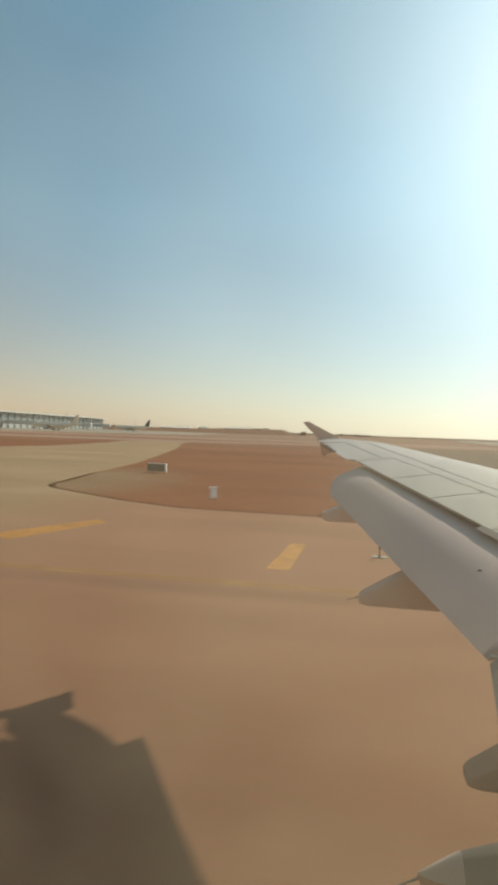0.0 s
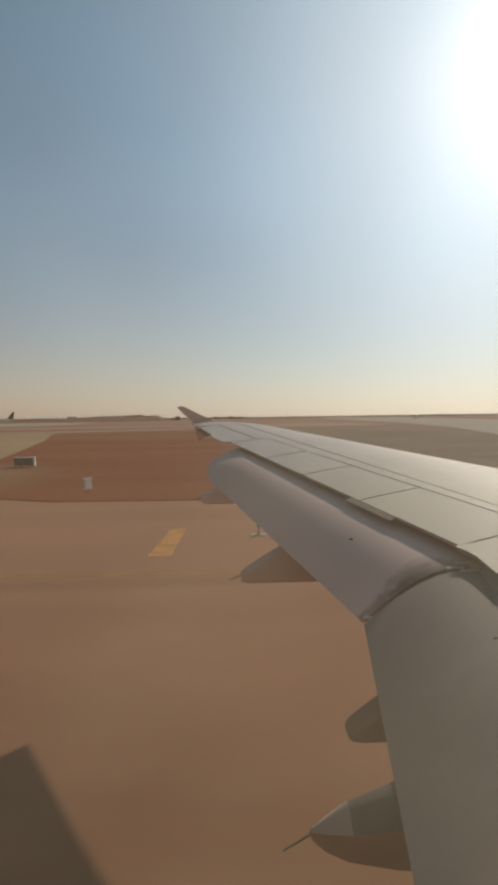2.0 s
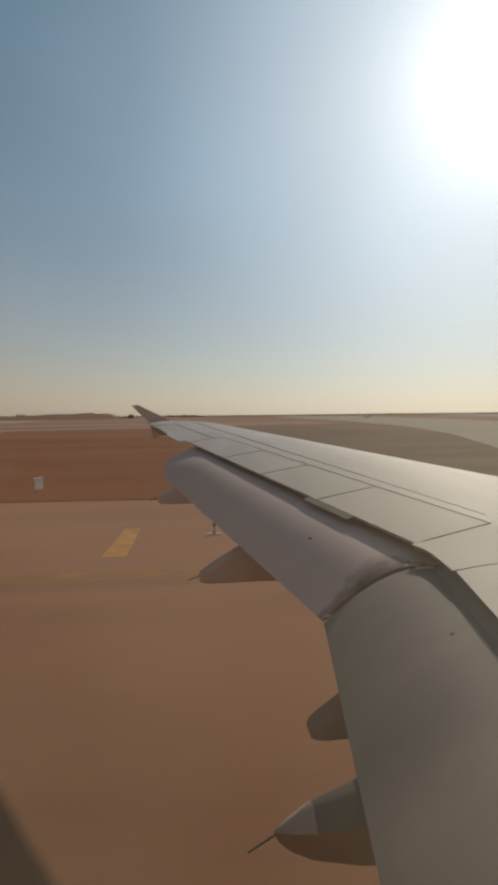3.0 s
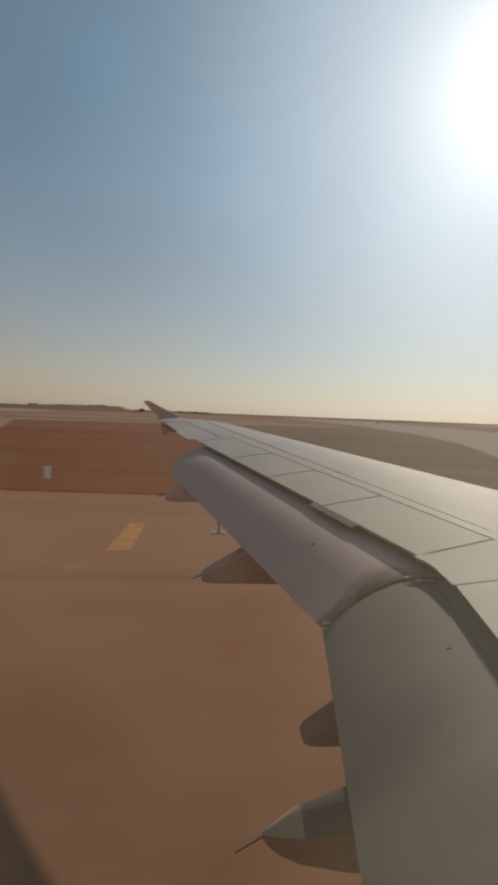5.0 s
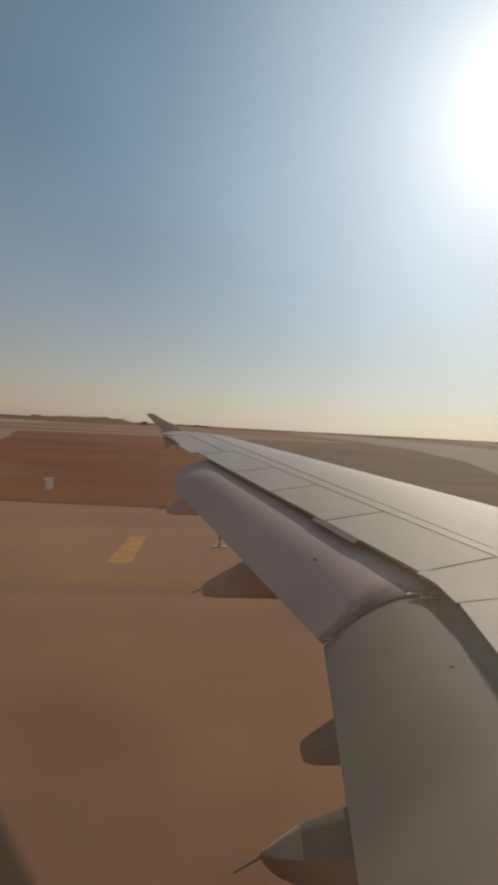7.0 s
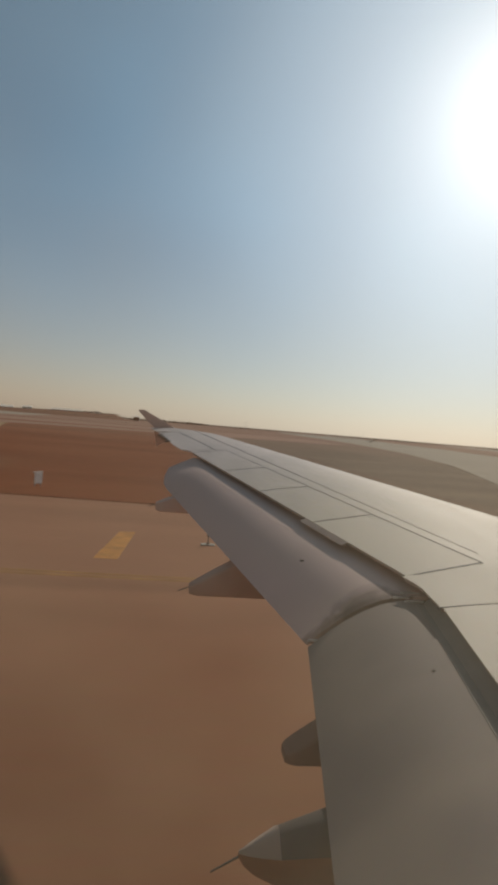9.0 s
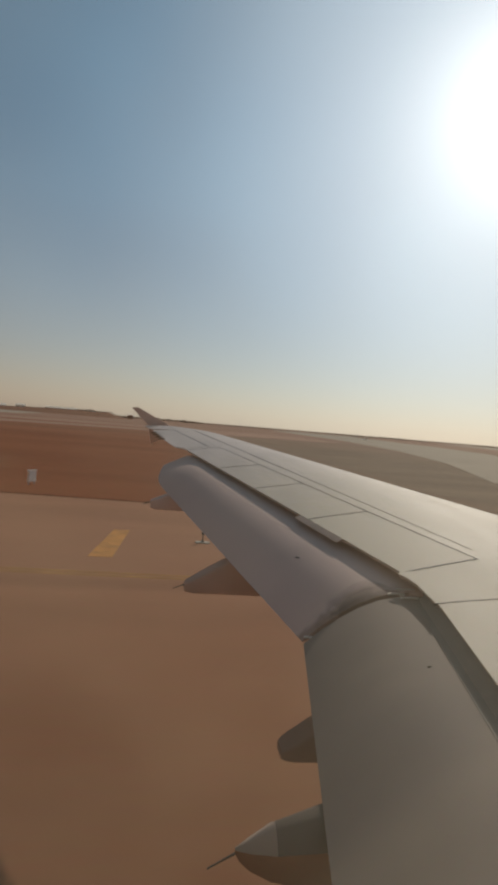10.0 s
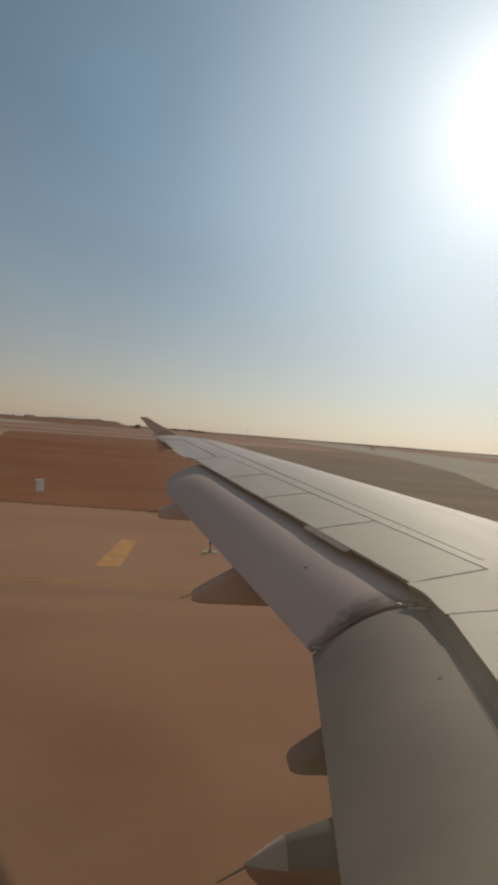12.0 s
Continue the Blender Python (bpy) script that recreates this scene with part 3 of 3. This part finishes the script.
def build_fuselage():
    xs = [-17, -13, -9, -6, -3, -1.0, -0.16, 0.16, 1.0, 3, 6, 9, 12, 15, 17.5, 19.2]
    lo, hi = math.asin((4.02 - F_Z) / F_R), math.asin((4.54 - F_Z) / F_R)
    angs = [lo, hi] + [hi + (2 * math.pi - (hi - lo)) * i / 34 for i in range(1, 34)]
    bm = bmesh.new()

    def ring(x, r):
        k = 1.0
        if x < -6:
            k = max(0.12, 1 - ((-6 - x) / 11) ** 1.6 * 0.85)
        if x > 15:
            k = max(0.2, 1 - ((x - 15) / 4.2) ** 2 * 0.8)
        return [bm.verts.new((x, F_Y + r * k * math.cos(a), F_Z + (1 - k) * 0.3 + r * k * math.sin(a))) for a in angs]
    outer, inner = [ring(x, F_R) for x in xs], [ring(x, F_R - 0.05) for x in xs]
    n = len(angs)
    hole = xs.index(-0.16)
    for j in range(len(xs) - 1):
        for i in range(n):
            if j == hole and i == 0:
                continue
            k = (i + 1) % n
            bm.faces.new((outer[j][i], outer[j][k], outer[j + 1][k], outer[j + 1][i]))
            bm.faces.new((inner[j][i], inner[j + 1][i], inner[j + 1][k], inner[j][k]))
    a, b, c, d = (hole, 0), (hole, 1), (hole + 1, 1), (hole + 1, 0)
    for p, q in ((a, b), (b, c), (c, d), (d, a)):
        bm.faces.new((outer[p[0]][p[1]], outer[q[0]][q[1]], inner[q[0]][q[1]], inner[p[0]][p[1]]))
    for j in (0, -1):
        bm.faces.new(outer[j])
        bm.faces.new(inner[j])
    return part("fuselage", bm, WHITE_SKIN, airliner, "white fuselage", True)


fuselage = build_fuselage()


# the cabin window: a pane filmed with fine dust and old wipe marks
def build_pane():
    rings = []
    for x in (-0.157, 0.157):
        outer, inner = [], []
        for i in range(5):
            a = math.asin((4.03 + 0.50 * i / 4 - F_Z) / F_R)
            for r, side in ((F_R - 0.016, outer), (F_R - 0.019, inner)):
                side.append((x, F_Y + r * math.cos(a), F_Z + r * math.sin(a)))
        rings.append(outer + inner[::-1])
    ob = part("window_pane", loft(rings), PANE, fuselage, "clear window pane with a thin film of dust", True)
    ob.visible_shadow = False


build_pane()


def build_gear(x, y, top, r, w):
    bm = rod(bmesh.new(), (x, y, r * 0.9 - 0.1), (x, y, top), 0.11, 0.13, 12)
    rod(bm, (x, y - w - 0.1, r - 0.1), (x, y + w + 0.1, r - 0.1), 0.07, None, 10)
    leg = part("landing_gear_leg", bm, STEEL, airliner, "grey steel landing gear leg", True)
    for sy in (-1, 1):
        prof = [(0.10, 0.0), (r * 0.55, 0.0), (r * 0.9, 0.02), (r, 0.07), (r, w - 0.07), (r * 0.9, w - 0.02), (r * 0.55, w), (0.10, w)]
        rings = []
        for i in range(20):
            a = 2 * math.pi * i / 20
            rings.append([(x + q * math.cos(a), y + sy * (0.12 + t), r - 0.1 + q * math.sin(a)) for q, t in prof])
        part("wheel", loft(rings + rings[:1], caps=False), RUBBER, leg, "black rubber tyre", True)


build_gear(3.0, 1.93, 2.9, 0.58, 0.42)
build_gear(3.0, -5.65, 2.9, 0.58, 0.42)
build_gear(15.0, -1.82, 2.2, 0.38, 0.24)
bm = rod(bmesh.new(), (3.0, -1.86, 2.62), (3.0, -5.75, 2.85), 0.16, 0.12, 10)
part("gear_beam", bm, STEEL, airliner)

# ---- small things on the wing ----
rings = []
for y in stations(5.71, 6.62, 4):
    a = skin(y, -0.004, True, 0.0)
    rings.append([a, a + Vector((-0.064, 0, -0.032)), a + Vector((-0.066, 0, -0.039)), a + Vector((0, 0, -0.012))])
part("spoiler_seal_strip", loft(rings), STRIP, airliner, "pinkish grey rubber seal strip")

# thin metal brackets in the gap between the two flaps
for dx, y, dz, ln in ((-0.06, 4.66, -0.096, 0.16), (-0.16, 4.60, -0.121, 0.14), (-0.10, 4.47, -0.11, 0.16), (-0.84, 4.565, -0.49, 0.14)):
    p = Vector((x_te(4.57) + dx, y, z_te(4.57) + dz))
    part("flap_bracket", box(bmesh.new(), p.x - ln / 2, p.x + ln / 2, p.y - 0.007, p.y + 0.007, p.z - 0.008, p.z + 0.008, 0.003), BARE, airliner, "bright metal bracket")

# small drain lips on the inboard flap
for dx, w in ((0.0, 0.012), (0.05, 0.009)):
    bm = bmesh.new()
    bmesh.ops.create_uvsphere(bm, u_segments=10, v_segments=6, radius=w, matrix=Matrix.Translation((1.655 + dx, 3.43 + dx * 0.5, z_te(3.43) - 0.141)) @ Matrix.Diagonal((1.8, 0.8, 0.9, 1)))
    part("drain_lip", bm, SEAL, airliner, "dark drain lip", True)

# one on the outboard flap
bm = bmesh.new()
bmesh.ops.create_uvsphere(bm, u_segments=10, v_segments=6, radius=0.014, matrix=Matrix.Translation((1.275, 5.69, 3.058)) @ Matrix.Diagonal((1.6, 0.8, 0.6, 1)))
part("drain_lip", bm, SEAL, airliner, "dark drain lip", True)

# rubber lips under the trailing edges of the spoilers
for y0, y1 in zip(SPOILER_EDGES, SPOILER_EDGES[1:]):
    rings = []
    for y in stations(y0 + 0.012, y1 - 0.012, 5):
        a = skin(y, 0.012, True, -0.01)
        rings.append([a, a + Vector((0.012, 0, -0.028)), a + Vector((0.04, 0, -0.028)), a + Vector((0.04, 0, 0))])
    part("spoiler_lip", loft(rings), LIP_SEAL, airliner, "brown-grey rubber lip")

rings = []
for y in stations(4.12, 4.75, 4):
    a = skin(y, -0.075 * (y - 4.1) / 0.67 + 0.035, True, -0.012)
    rings.append([a, a + Vector((0.012, 0, -0.028)), a + Vector((0.04, 0, -0.028)), a + Vector((0.04, 0, 0))])
part("shroud_lip", loft(rings), LIP_SEAL, airliner, "brown-grey rubber lip")

# sloping plates that close the gap ahead of the inboard flap
def flap_top(y, dx):
    t = sorted(FLAP_TOP[:9])
    for (x0, z0), (x1, z1) in zip(t, t[1:]):
        if x0 <= dx <= x1:
            return z_te(y) - 0.025 + z0 + (z1 - z0) * (dx - x0) / (x1 - x0)
    return z_te(y) - 0.117


rings = []
for y in stations(0.35, 4.46, 8):
    back = 0.058 + 0.010 * (4.46 - y)
    top = [Vector((x_te(y) + 0.06, y, z_te(y) - 0.03))] + [Vector((x_te(y) - d, y, flap_top(y, -d) + 0.004)) for d in (0.01, 0.03, 0.05, back)]
    rings.append(top + [v - Vector((0, 0, 0.005)) for v in top[::-1]])
part("cove_plate", loft(rings), COVE_PAINT, airliner, "blue-grey plate ahead of the flap")

# wall of the cove behind the spoilers
rings = []
for y in stations(0.3, 11.25, 12):
    h = 0.62
    a, b = skin(y, h, True, -0.05), skin(y, h, False, 0.0)
    rings.append([a, a + Vector((0.02, 0, 0)), b + Vector((0.02, 0, -0.06)), b + Vector((0, 0, -0.06))])
part("cove_wall", loft(rings), COVE_PAINT, airliner, "dark grey wall of the flap cove")

# ---- markings ----
def stripe(name, pts, label):
    tagged(part(name, slab(pts, 0.0, 0.004), YELLOW), label, "marking", kind="structure")


stripe("shoulder_stripe", [(-2.4, 18.6), (-1.65, 18.6), (-1.45, 23.2), (-2.05, 23.2)], "worn yellow shoulder stripe on the concrete")
stripe("shoulder_stripe", [(-13.6, 21.2), (-12.4, 20.2), (-10.6, 25.2), (-11.3, 26.0)], "worn yellow shoulder stripe on the concrete")
# stop line under the wing: two solid bars and two rows of dashes
for x in (5.0, 5.9):
    stripe("stop_bar", [(x, -9), (x + 0.3, -9), (x + 0.3, 15.8), (x, 15.8)], "solid yellow holding position bar")
for x in (6.9, 7.8):
    for k in range(13):
        y = -8.8 + 1.9 * k
        stripe("stop_dash", [(x, y), (x + 0.3, y), (x + 0.3, y + 0.9), (x, y + 0.9)], "yellow holding position dash")


# ---- airfield furniture ----
def build_edge_light(x, y):
    th = empty("edge_light", "small dark taxiway edge light on a pale concrete pad", "edge light", at=(x, y, 0.0))
    part("pad", box(bmesh.new(), -0.26, 0.26, -0.16, 0.16, 0.0, 0.03, 0.008), PAD, th, "pale concrete pad")
    bm = rod(bmesh.new(), (0, 0, 0.03), (0, 0, 0.08), 0.07, 0.05, 12)
    rod(bm, (0, 0, 0.08), (0, 0, 0.3), 0.022, 0.022, 10)
    part("stem", bm, SIGN_DARK, th, "dark metal stem", True)
    bm = rod(bmesh.new(), (0, 0, 0.3), (0, 0, 0.38), 0.05, 0.055, 12)
    rod(bm, (0, 0, 0.38), (0, 0, 0.42), 0.05, 0.02, 12)
    part("lens", bm, GLASS, th, "dark blue lens", True)


build_edge_light(1.3, 21.6)


def build_sign(x, y, turn):
    th = empty("airfield_sign", "small white airfield sign board on the dry grass", "sign", at=(x, y, -0.03))
    th.rotation_euler = (0, 0, radians(turn))
    part("board", box(bmesh.new(), -0.30, 0.30, -0.06, 0.06, 0.16, 0.80, 0.015), SIGN_WHITE, th)
    part("hood", box(bmesh.new(), -0.38, 0.32, -0.09, 0.09, 0.804, 0.85, 0.012), SIGN_WHITE, th)
    for sx in (-0.24, 0.24):
        part("leg", rod(bmesh.new(), (sx, 0, 0.0), (sx, 0, 0.18), 0.03), STEEL, th)


build_sign(-8.1, 35.8, 62)


def build_cabinet(x, y, turn):
    th = empty("guidance_sign", "low dark guidance sign with a white end on the grass", "sign", at=(x, y, -0.03))
    th.rotation_euler = (0, 0, radians(turn))
    part("box_body", box(bmesh.new(), -0.95, 0.80, -0.16, 0.16, 0.14, 0.86, 0.02), SIGN_DARK, th, "dark faded sign face")
    part("end_cap", box(bmesh.new(), 0.803, 0.95, -0.18, 0.18, 0.10, 0.92, 0.02), SIGN_WHITE, th, "white end cap")
    part("top_rim", box(bmesh.new(), -0.95, 0.80, -0.18, 0.18, 0.864, 0.91, 0.01), SIGN_WHITE, th, "pale top rim")
    for sx in (-0.7, 0.0, 0.7):
        part("leg", rod(bmesh.new(), (sx, 0, 0.0), (sx, 0, 0.16), 0.04), STEEL, th)


build_cabinet(-18.4, 55.8, 0)


# ---- far side of the airfield ----
def build_terminal():
    # a long hall seen along its front, from the near end to the far end
    p0, p1 = Vector((-252, 300, 0)), Vector((-298, 685, 0))
    d = (p1 - p0)
    length = d.length
    th = empty("terminal", "long grey glass terminal hall with a pale overhanging roof", "terminal building", at=(p0.x, p0.y, -0.03))
    th.rotation_euler = (0, 0, math.atan2(d.y, d.x))
    part("hall", box(bmesh.new(), 0, length, 0, 60, 0, 12.6), FACADE, th, "grey facade")
    rings = []
    for x in (-3, length + 3):
        rings.append([(x, -5, 12.7), (x, 64, 12.7), (x, 64, 13.4), (x, 40, 14.4), (x, 15, 14.4), (x, -5, 13.5)])
    part("roof", loft(rings), ROOF, th, "pale metal roof")
    n = 32
    for i in range(n):
        x0 = length * (i + 0.08) / n
        x1 = length * (i + 0.92) / n
        part("window", box(bmesh.new(), x0, x1, -0.15, -0.004, 5.2, 11.4), HALL_GLASS, th)
        part("column", box(bmesh.new(), x1 + 0.2, x1 + 0.8, -1.0, -0.3, 0, 12.6), FACADE, th)
    for i in range(5):
        x = length * (0.15 + 0.17 * i)
        part("boarding_bridge", box(bmesh.new(), x, x + 3.4, -28, -1.1, 3.6, 6.6, 0.2), ROOF, th, "grey boarding bridge on legs")
        part("bridge_leg", box(bmesh.new(), x + 1.2, x + 2.2, -25, -24, 0, 3.6), STEEL, th)


build_terminal()


def build_parked_plane(x, y, turn, fin_mat, label, s=1.0):
    th = empty("parked_airliner", label, "airliner", "parked airliners", at=(x, y, -0.03))
    th.rotation_euler = (0, 0, radians(turn))
    rings = []
    for px, k, dz in ((18, 0.08, -0.4), (17, 0.45, -0.25), (15, 0.8, -0.05), (12, 1, 0), (-8, 1, 0), (-13, 0.7, 0.5), (-17, 0.3, 1.1), (-19, 0.08, 1.4)):
        rings.append([(px * s, 1.98 * s * k * math.cos(2 * math.pi * i / 16), (3.85 + dz) * s + 1.98 * s * k * math.sin(2 * math.pi * i / 16)) for i in range(16)])
    part("fuselage", loft(rings), SHED, th, "white fuselage", True)
    prof = [(-12.2, 5.6), (-16.6, 11.8), (-18.6, 11.8), (-17.4, 5.2)]
    part("tail_fin", loft([[(px * s, -0.15, pz * s) for px, pz in prof], [(px * s, 0.15, pz * s) for px, pz in prof]]), fin_mat, th, "dark green tail fin")
    for sy in (-1, 1):
        pts = [(4.5, 1.5, 2.7), (-2.0, 17, 4.1), (-3.6, 17, 4.1), (-2.2, 1.5, 2.7)]
        part("wing", loft([[(a * s, sy * b * s, c * s) for a, b, c in pts], [(a * s, sy * b * s, (c - 0.35) * s) for a, b, c in pts]]), WING_PAINT, th)
        pts = [(-14.5, 0.8, 4.8), (-17.2, 6.2, 5.2), (-18.4, 6.2, 5.2), (-17.4, 0.8, 4.8)]
        part("tailplane", loft([[(a * s, sy * b * s, c * s) for a, b, c in pts], [(a * s, sy * b * s, (c - 0.2) * s) for a, b, c in pts]]), WING_PAINT, th)
        part("engine", rod(bmesh.new(), (5.5 * s, sy * 5.75 * s, 1.6 * s), (1.6 * s, sy * 5.75 * s, 1.7 * s), 1.05 * s, 0.75 * s, 16), STEEL, th, "grey engine pod")
        part("main_wheel", rod(bmesh.new(), (-1.5 * s, sy * 3.4 * s, 0.58 * s), (-1.5 * s, sy * 4.2 * s, 0.58 * s), 0.58 * s, None, 16), RUBBER, th)
        part("gear_leg", rod(bmesh.new(), (-1.5 * s, sy * 3.8 * s, 0.6 * s), (-1.5 * s, sy * 3.8 * s, 2.9 * s), 0.12 * s), STEEL, th)
    part("nose_wheel", rod(bmesh.new(), (11 * s, -0.25, 0.4 * s), (11 * s, 0.25, 0.4 * s), 0.4 * s, None, 16), RUBBER, th)
    part("nose_leg", rod(bmesh.new(), (11 * s, 0, 0.5 * s), (11 * s, 0, 2.3 * s), 0.1 * s), STEEL, th)


build_parked_plane(-217, 572, 190, FIN_PAINT, "white parked airliner with a dark tail fin")
build_parked_plane(-213, 404, 185, SHED, "white parked airliner in front of the terminal")
build_parked_plane(172, 520, 80, SHED, "small white aircraft far out on the runway", 0.4)
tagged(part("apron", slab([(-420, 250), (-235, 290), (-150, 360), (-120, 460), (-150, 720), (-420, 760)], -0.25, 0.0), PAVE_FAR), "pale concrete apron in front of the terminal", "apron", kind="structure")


def at(az, r):
    return r * math.sin(radians(az)), r * math.cos(radians(az))


# a low earth bank at the far side of the airfield, on which the sheds stand
def bank_height(az):
    rise = max(0.0, min(1.0, (-5.4 - az) / 0.9))
    fall = max(0.0, min(1.0, (az + 15.5) / 4.0))
    return rise * (4.6 + 2.6 * fall + 0.5 * noise.noise((az * 0.6, 3.1, 0)))


def build_bank():
    rings = []
    for i in range(120):
        az = -62 + 57.6 * i / 119
        h = bank_height(az)
        rings.append([(*at(az, r), z) for r, z in ((760, -0.4), (800, -0.03), (860, 0.25 * h), (930, 0.7 * h), (980, 0.95 * h), (1010, h), (1300, h), (1400, -0.4))])
    tagged(part("far_bank", loft(rings), BANK, smooth=True), "low brown earth bank at the edge of the airfield", "bank", kind="structure")


build_bank()


def build_shed(az, r, w, d, h, arch, label, walls, doors):
    x, y = at(az, r)
    th = empty("airfield_shed", label, "shed", "far sheds", at=(x, y, bank_height(az) - 0.25 if az < -5.4 else -0.03))
    th.rotation_euler = (0, 0, radians(-az))
    part("walls", box(bmesh.new(), -w / 2, w / 2, 0, d, 0, h), walls, th)
    if arch:
        rings = []
        for yy in (-0.5, d + 0.5):
            rings.append([((w / 2 + 0.4) * math.cos(math.pi * i / 12), yy, h + 0.05 + h * 0.45 * math.sin(math.pi * i / 12)) for i in range(13)])
        part("roof", loft(rings), SHED, th, "white curved roof")
    else:
        part("roof", loft([[(sx, -0.5, h + 0.05), (sx, d / 2, h + 0.075 * d), (sx, d + 0.5, h + 0.05)] for sx in (-w / 2 - 0.5, w / 2 + 0.5)]), SHED, th, "sunlit white roof")
    for k in range(doors):
        x0 = -w / 2 + (k + 0.5) * w / doors - 1.3
        part("door", box(bmesh.new(), x0, x0 + 2.6, -0.12, -0.004, 0, 0.62 * h), FACADE, th)


build_shed(-16.6, 1020, 46, 40, 1.2, False, "long low white-roofed shed far across the airfield", BANK, 0)
build_shed(-14.1, 1015, 15, 34, 2.4, False, "small white shed with two dark doors far across the airfield", SHED, 2)
build_shed(-8.0, 1020, 15, 20, 2.2, True, "white arched-roof hangar far across the airfield", SHED, 1)
build_shed(-4.3, 1050, 9, 16, 6.2, False, "low pale block far across the airfield", BANK, 0)
build_shed(-10.6, 1020, 50, 30, 0.9, False, "long pale hall far across the airfield", BANK, 0)


def build_mast(az, r, h):
    x, y = at(az, r)
    th = empty("light_mast", "thin grey light mast at the far edge of the airfield", "mast", "far light masts", (x, y, bank_height(az) - 0.2 if r > 1000 and az < -5.4 else -0.03))
    part("pole", rod(bmesh.new(), (0, 0, 0), (0, 0, h), 0.22, 0.12, 8), STEEL, th)
    part("lamp_head", box(bmesh.new(), -1.0, 1.0, -0.3, 0.3, h, h + 0.5, 0.05), STEEL, th)


for az, r, h in ((6.2, 760, 10), (-4.0, 1020, 12), (-9.5, 1030, 5), (17.5, 900, 9), (-20.5, 840, 14), (-26.7, 700, 19)):
    build_mast(az, r, h)


# a low uneven line of trees along the horizon, haze painted into their colour
def build_far_trees():
    rng = random.Random(4)
    ico = bmesh.new()
    bmesh.ops.create_icosphere(ico, subdivisions=1, radius=1)
    base = [v.co.copy() for v in ico.verts]
    tris = [[v.index for v in f.verts] for f in ico.faces]
    ico.free()
    verts, faces = [], []
    az = -46.0
    while az < 52:
        r = rng.uniform(1350, 1900)
        x, y = at(az, r)
        bank = bank_height(az)
        if bank > 0.5:
            r = rng.uniform(1015, 1250)
            x, y = at(az, r)
        tall = (4.0 if bank < 0.5 else 1.2) + 2.4 * noise.noise((az * 0.21, 1.7, 0)) + (0.6 if az < 2 else -0.9)
        for k in range(3):
            w, h = rng.uniform(4, 10), max(1.2, tall * rng.uniform(0.55, 1.1))
            ox, oy = rng.uniform(-8, 8), rng.uniform(-8, 8)
            i0 = len(verts)
            for v in base:
                j = 1 + rng.uniform(-0.25, 0.25)
                verts.append((x + ox + v.x * w * j, y + oy + v.y * w * j, bank - 0.3 + h * 0.5 + v.z * h * 0.55 * j))
            faces.extend([[i0 + a for a in t] for t in tris])
        az += rng.uniform(0.12, 0.4)
    me = bpy.data.meshes.new("far_trees")
    me.from_pydata(verts, [], faces)
    me.materials.append(FOLIAGE)
    tagged(new("far_trees", me), "low tree line along the horizon, paled by painted haze", "trees", kind="stuff")


build_far_trees()


# tufts of dry grass along the concrete's edge and over the near field
def build_tufts():
    rng = random.Random(9)
    verts, faces = [], []
    edge = [(45, 31.4), (20, 31.2), (0, 31.0), (-9, 31.4), (-13, 33.2), (-17, 35.8), (-20, 37.9), (-20.9, 38.9), (-21.4, 40.0), (-21.7, 41.4), (-21.9, 43), (-23.4, 52)]

    def tuft(x, y, h, n):
        for _ in range(n):
            a = rng.uniform(0, 2 * math.pi)
            ox, oy = x + rng.gauss(0, 0.06), y + rng.gauss(0, 0.06)
            lean = rng.uniform(0.1, 0.6) * h
            w = 0.012 + 0.012 * rng.random()
            hh = h * rng.uniform(0.6, 1.1)
            i0 = len(verts)
            verts.extend([(ox - w * math.sin(a), oy + w * math.cos(a), -0.04), (ox + w * math.sin(a), oy - w * math.cos(a), -0.04), (ox + lean * math.cos(a), oy + lean * math.sin(a), -0.03 + hh)])
            faces.append((i0, i0 + 1, i0 + 2))
    for (x0, y0), (x1, y1) in zip(edge, edge[1:]):
        ln = math.hypot(x1 - x0, y1 - y0)
        nx, ny = (y1 - y0) / ln, -(x1 - x0) / ln
        if ny < 0 or (abs(ny) < 0.3 and nx < 0):
            nx, ny = -nx, -ny
        for _ in range(int(ln * 55)):
            k, off = rng.random(), abs(rng.gauss(0, 0.22)) + 0.03
            tuft(x0 + (x1 - x0) * k + nx * off, y0 + (y1 - y0) * k + ny * off, rng.uniform(0.02, 0.05), 6)
    me = bpy.data.meshes.new("grass")
    me.from_pydata(verts, [], faces)
    me.materials.append(STRAW)
    tagged(new("grass", me), "dry reddish-brown grass tufts along the concrete edge", "grass", kind="stuff")


build_tufts()
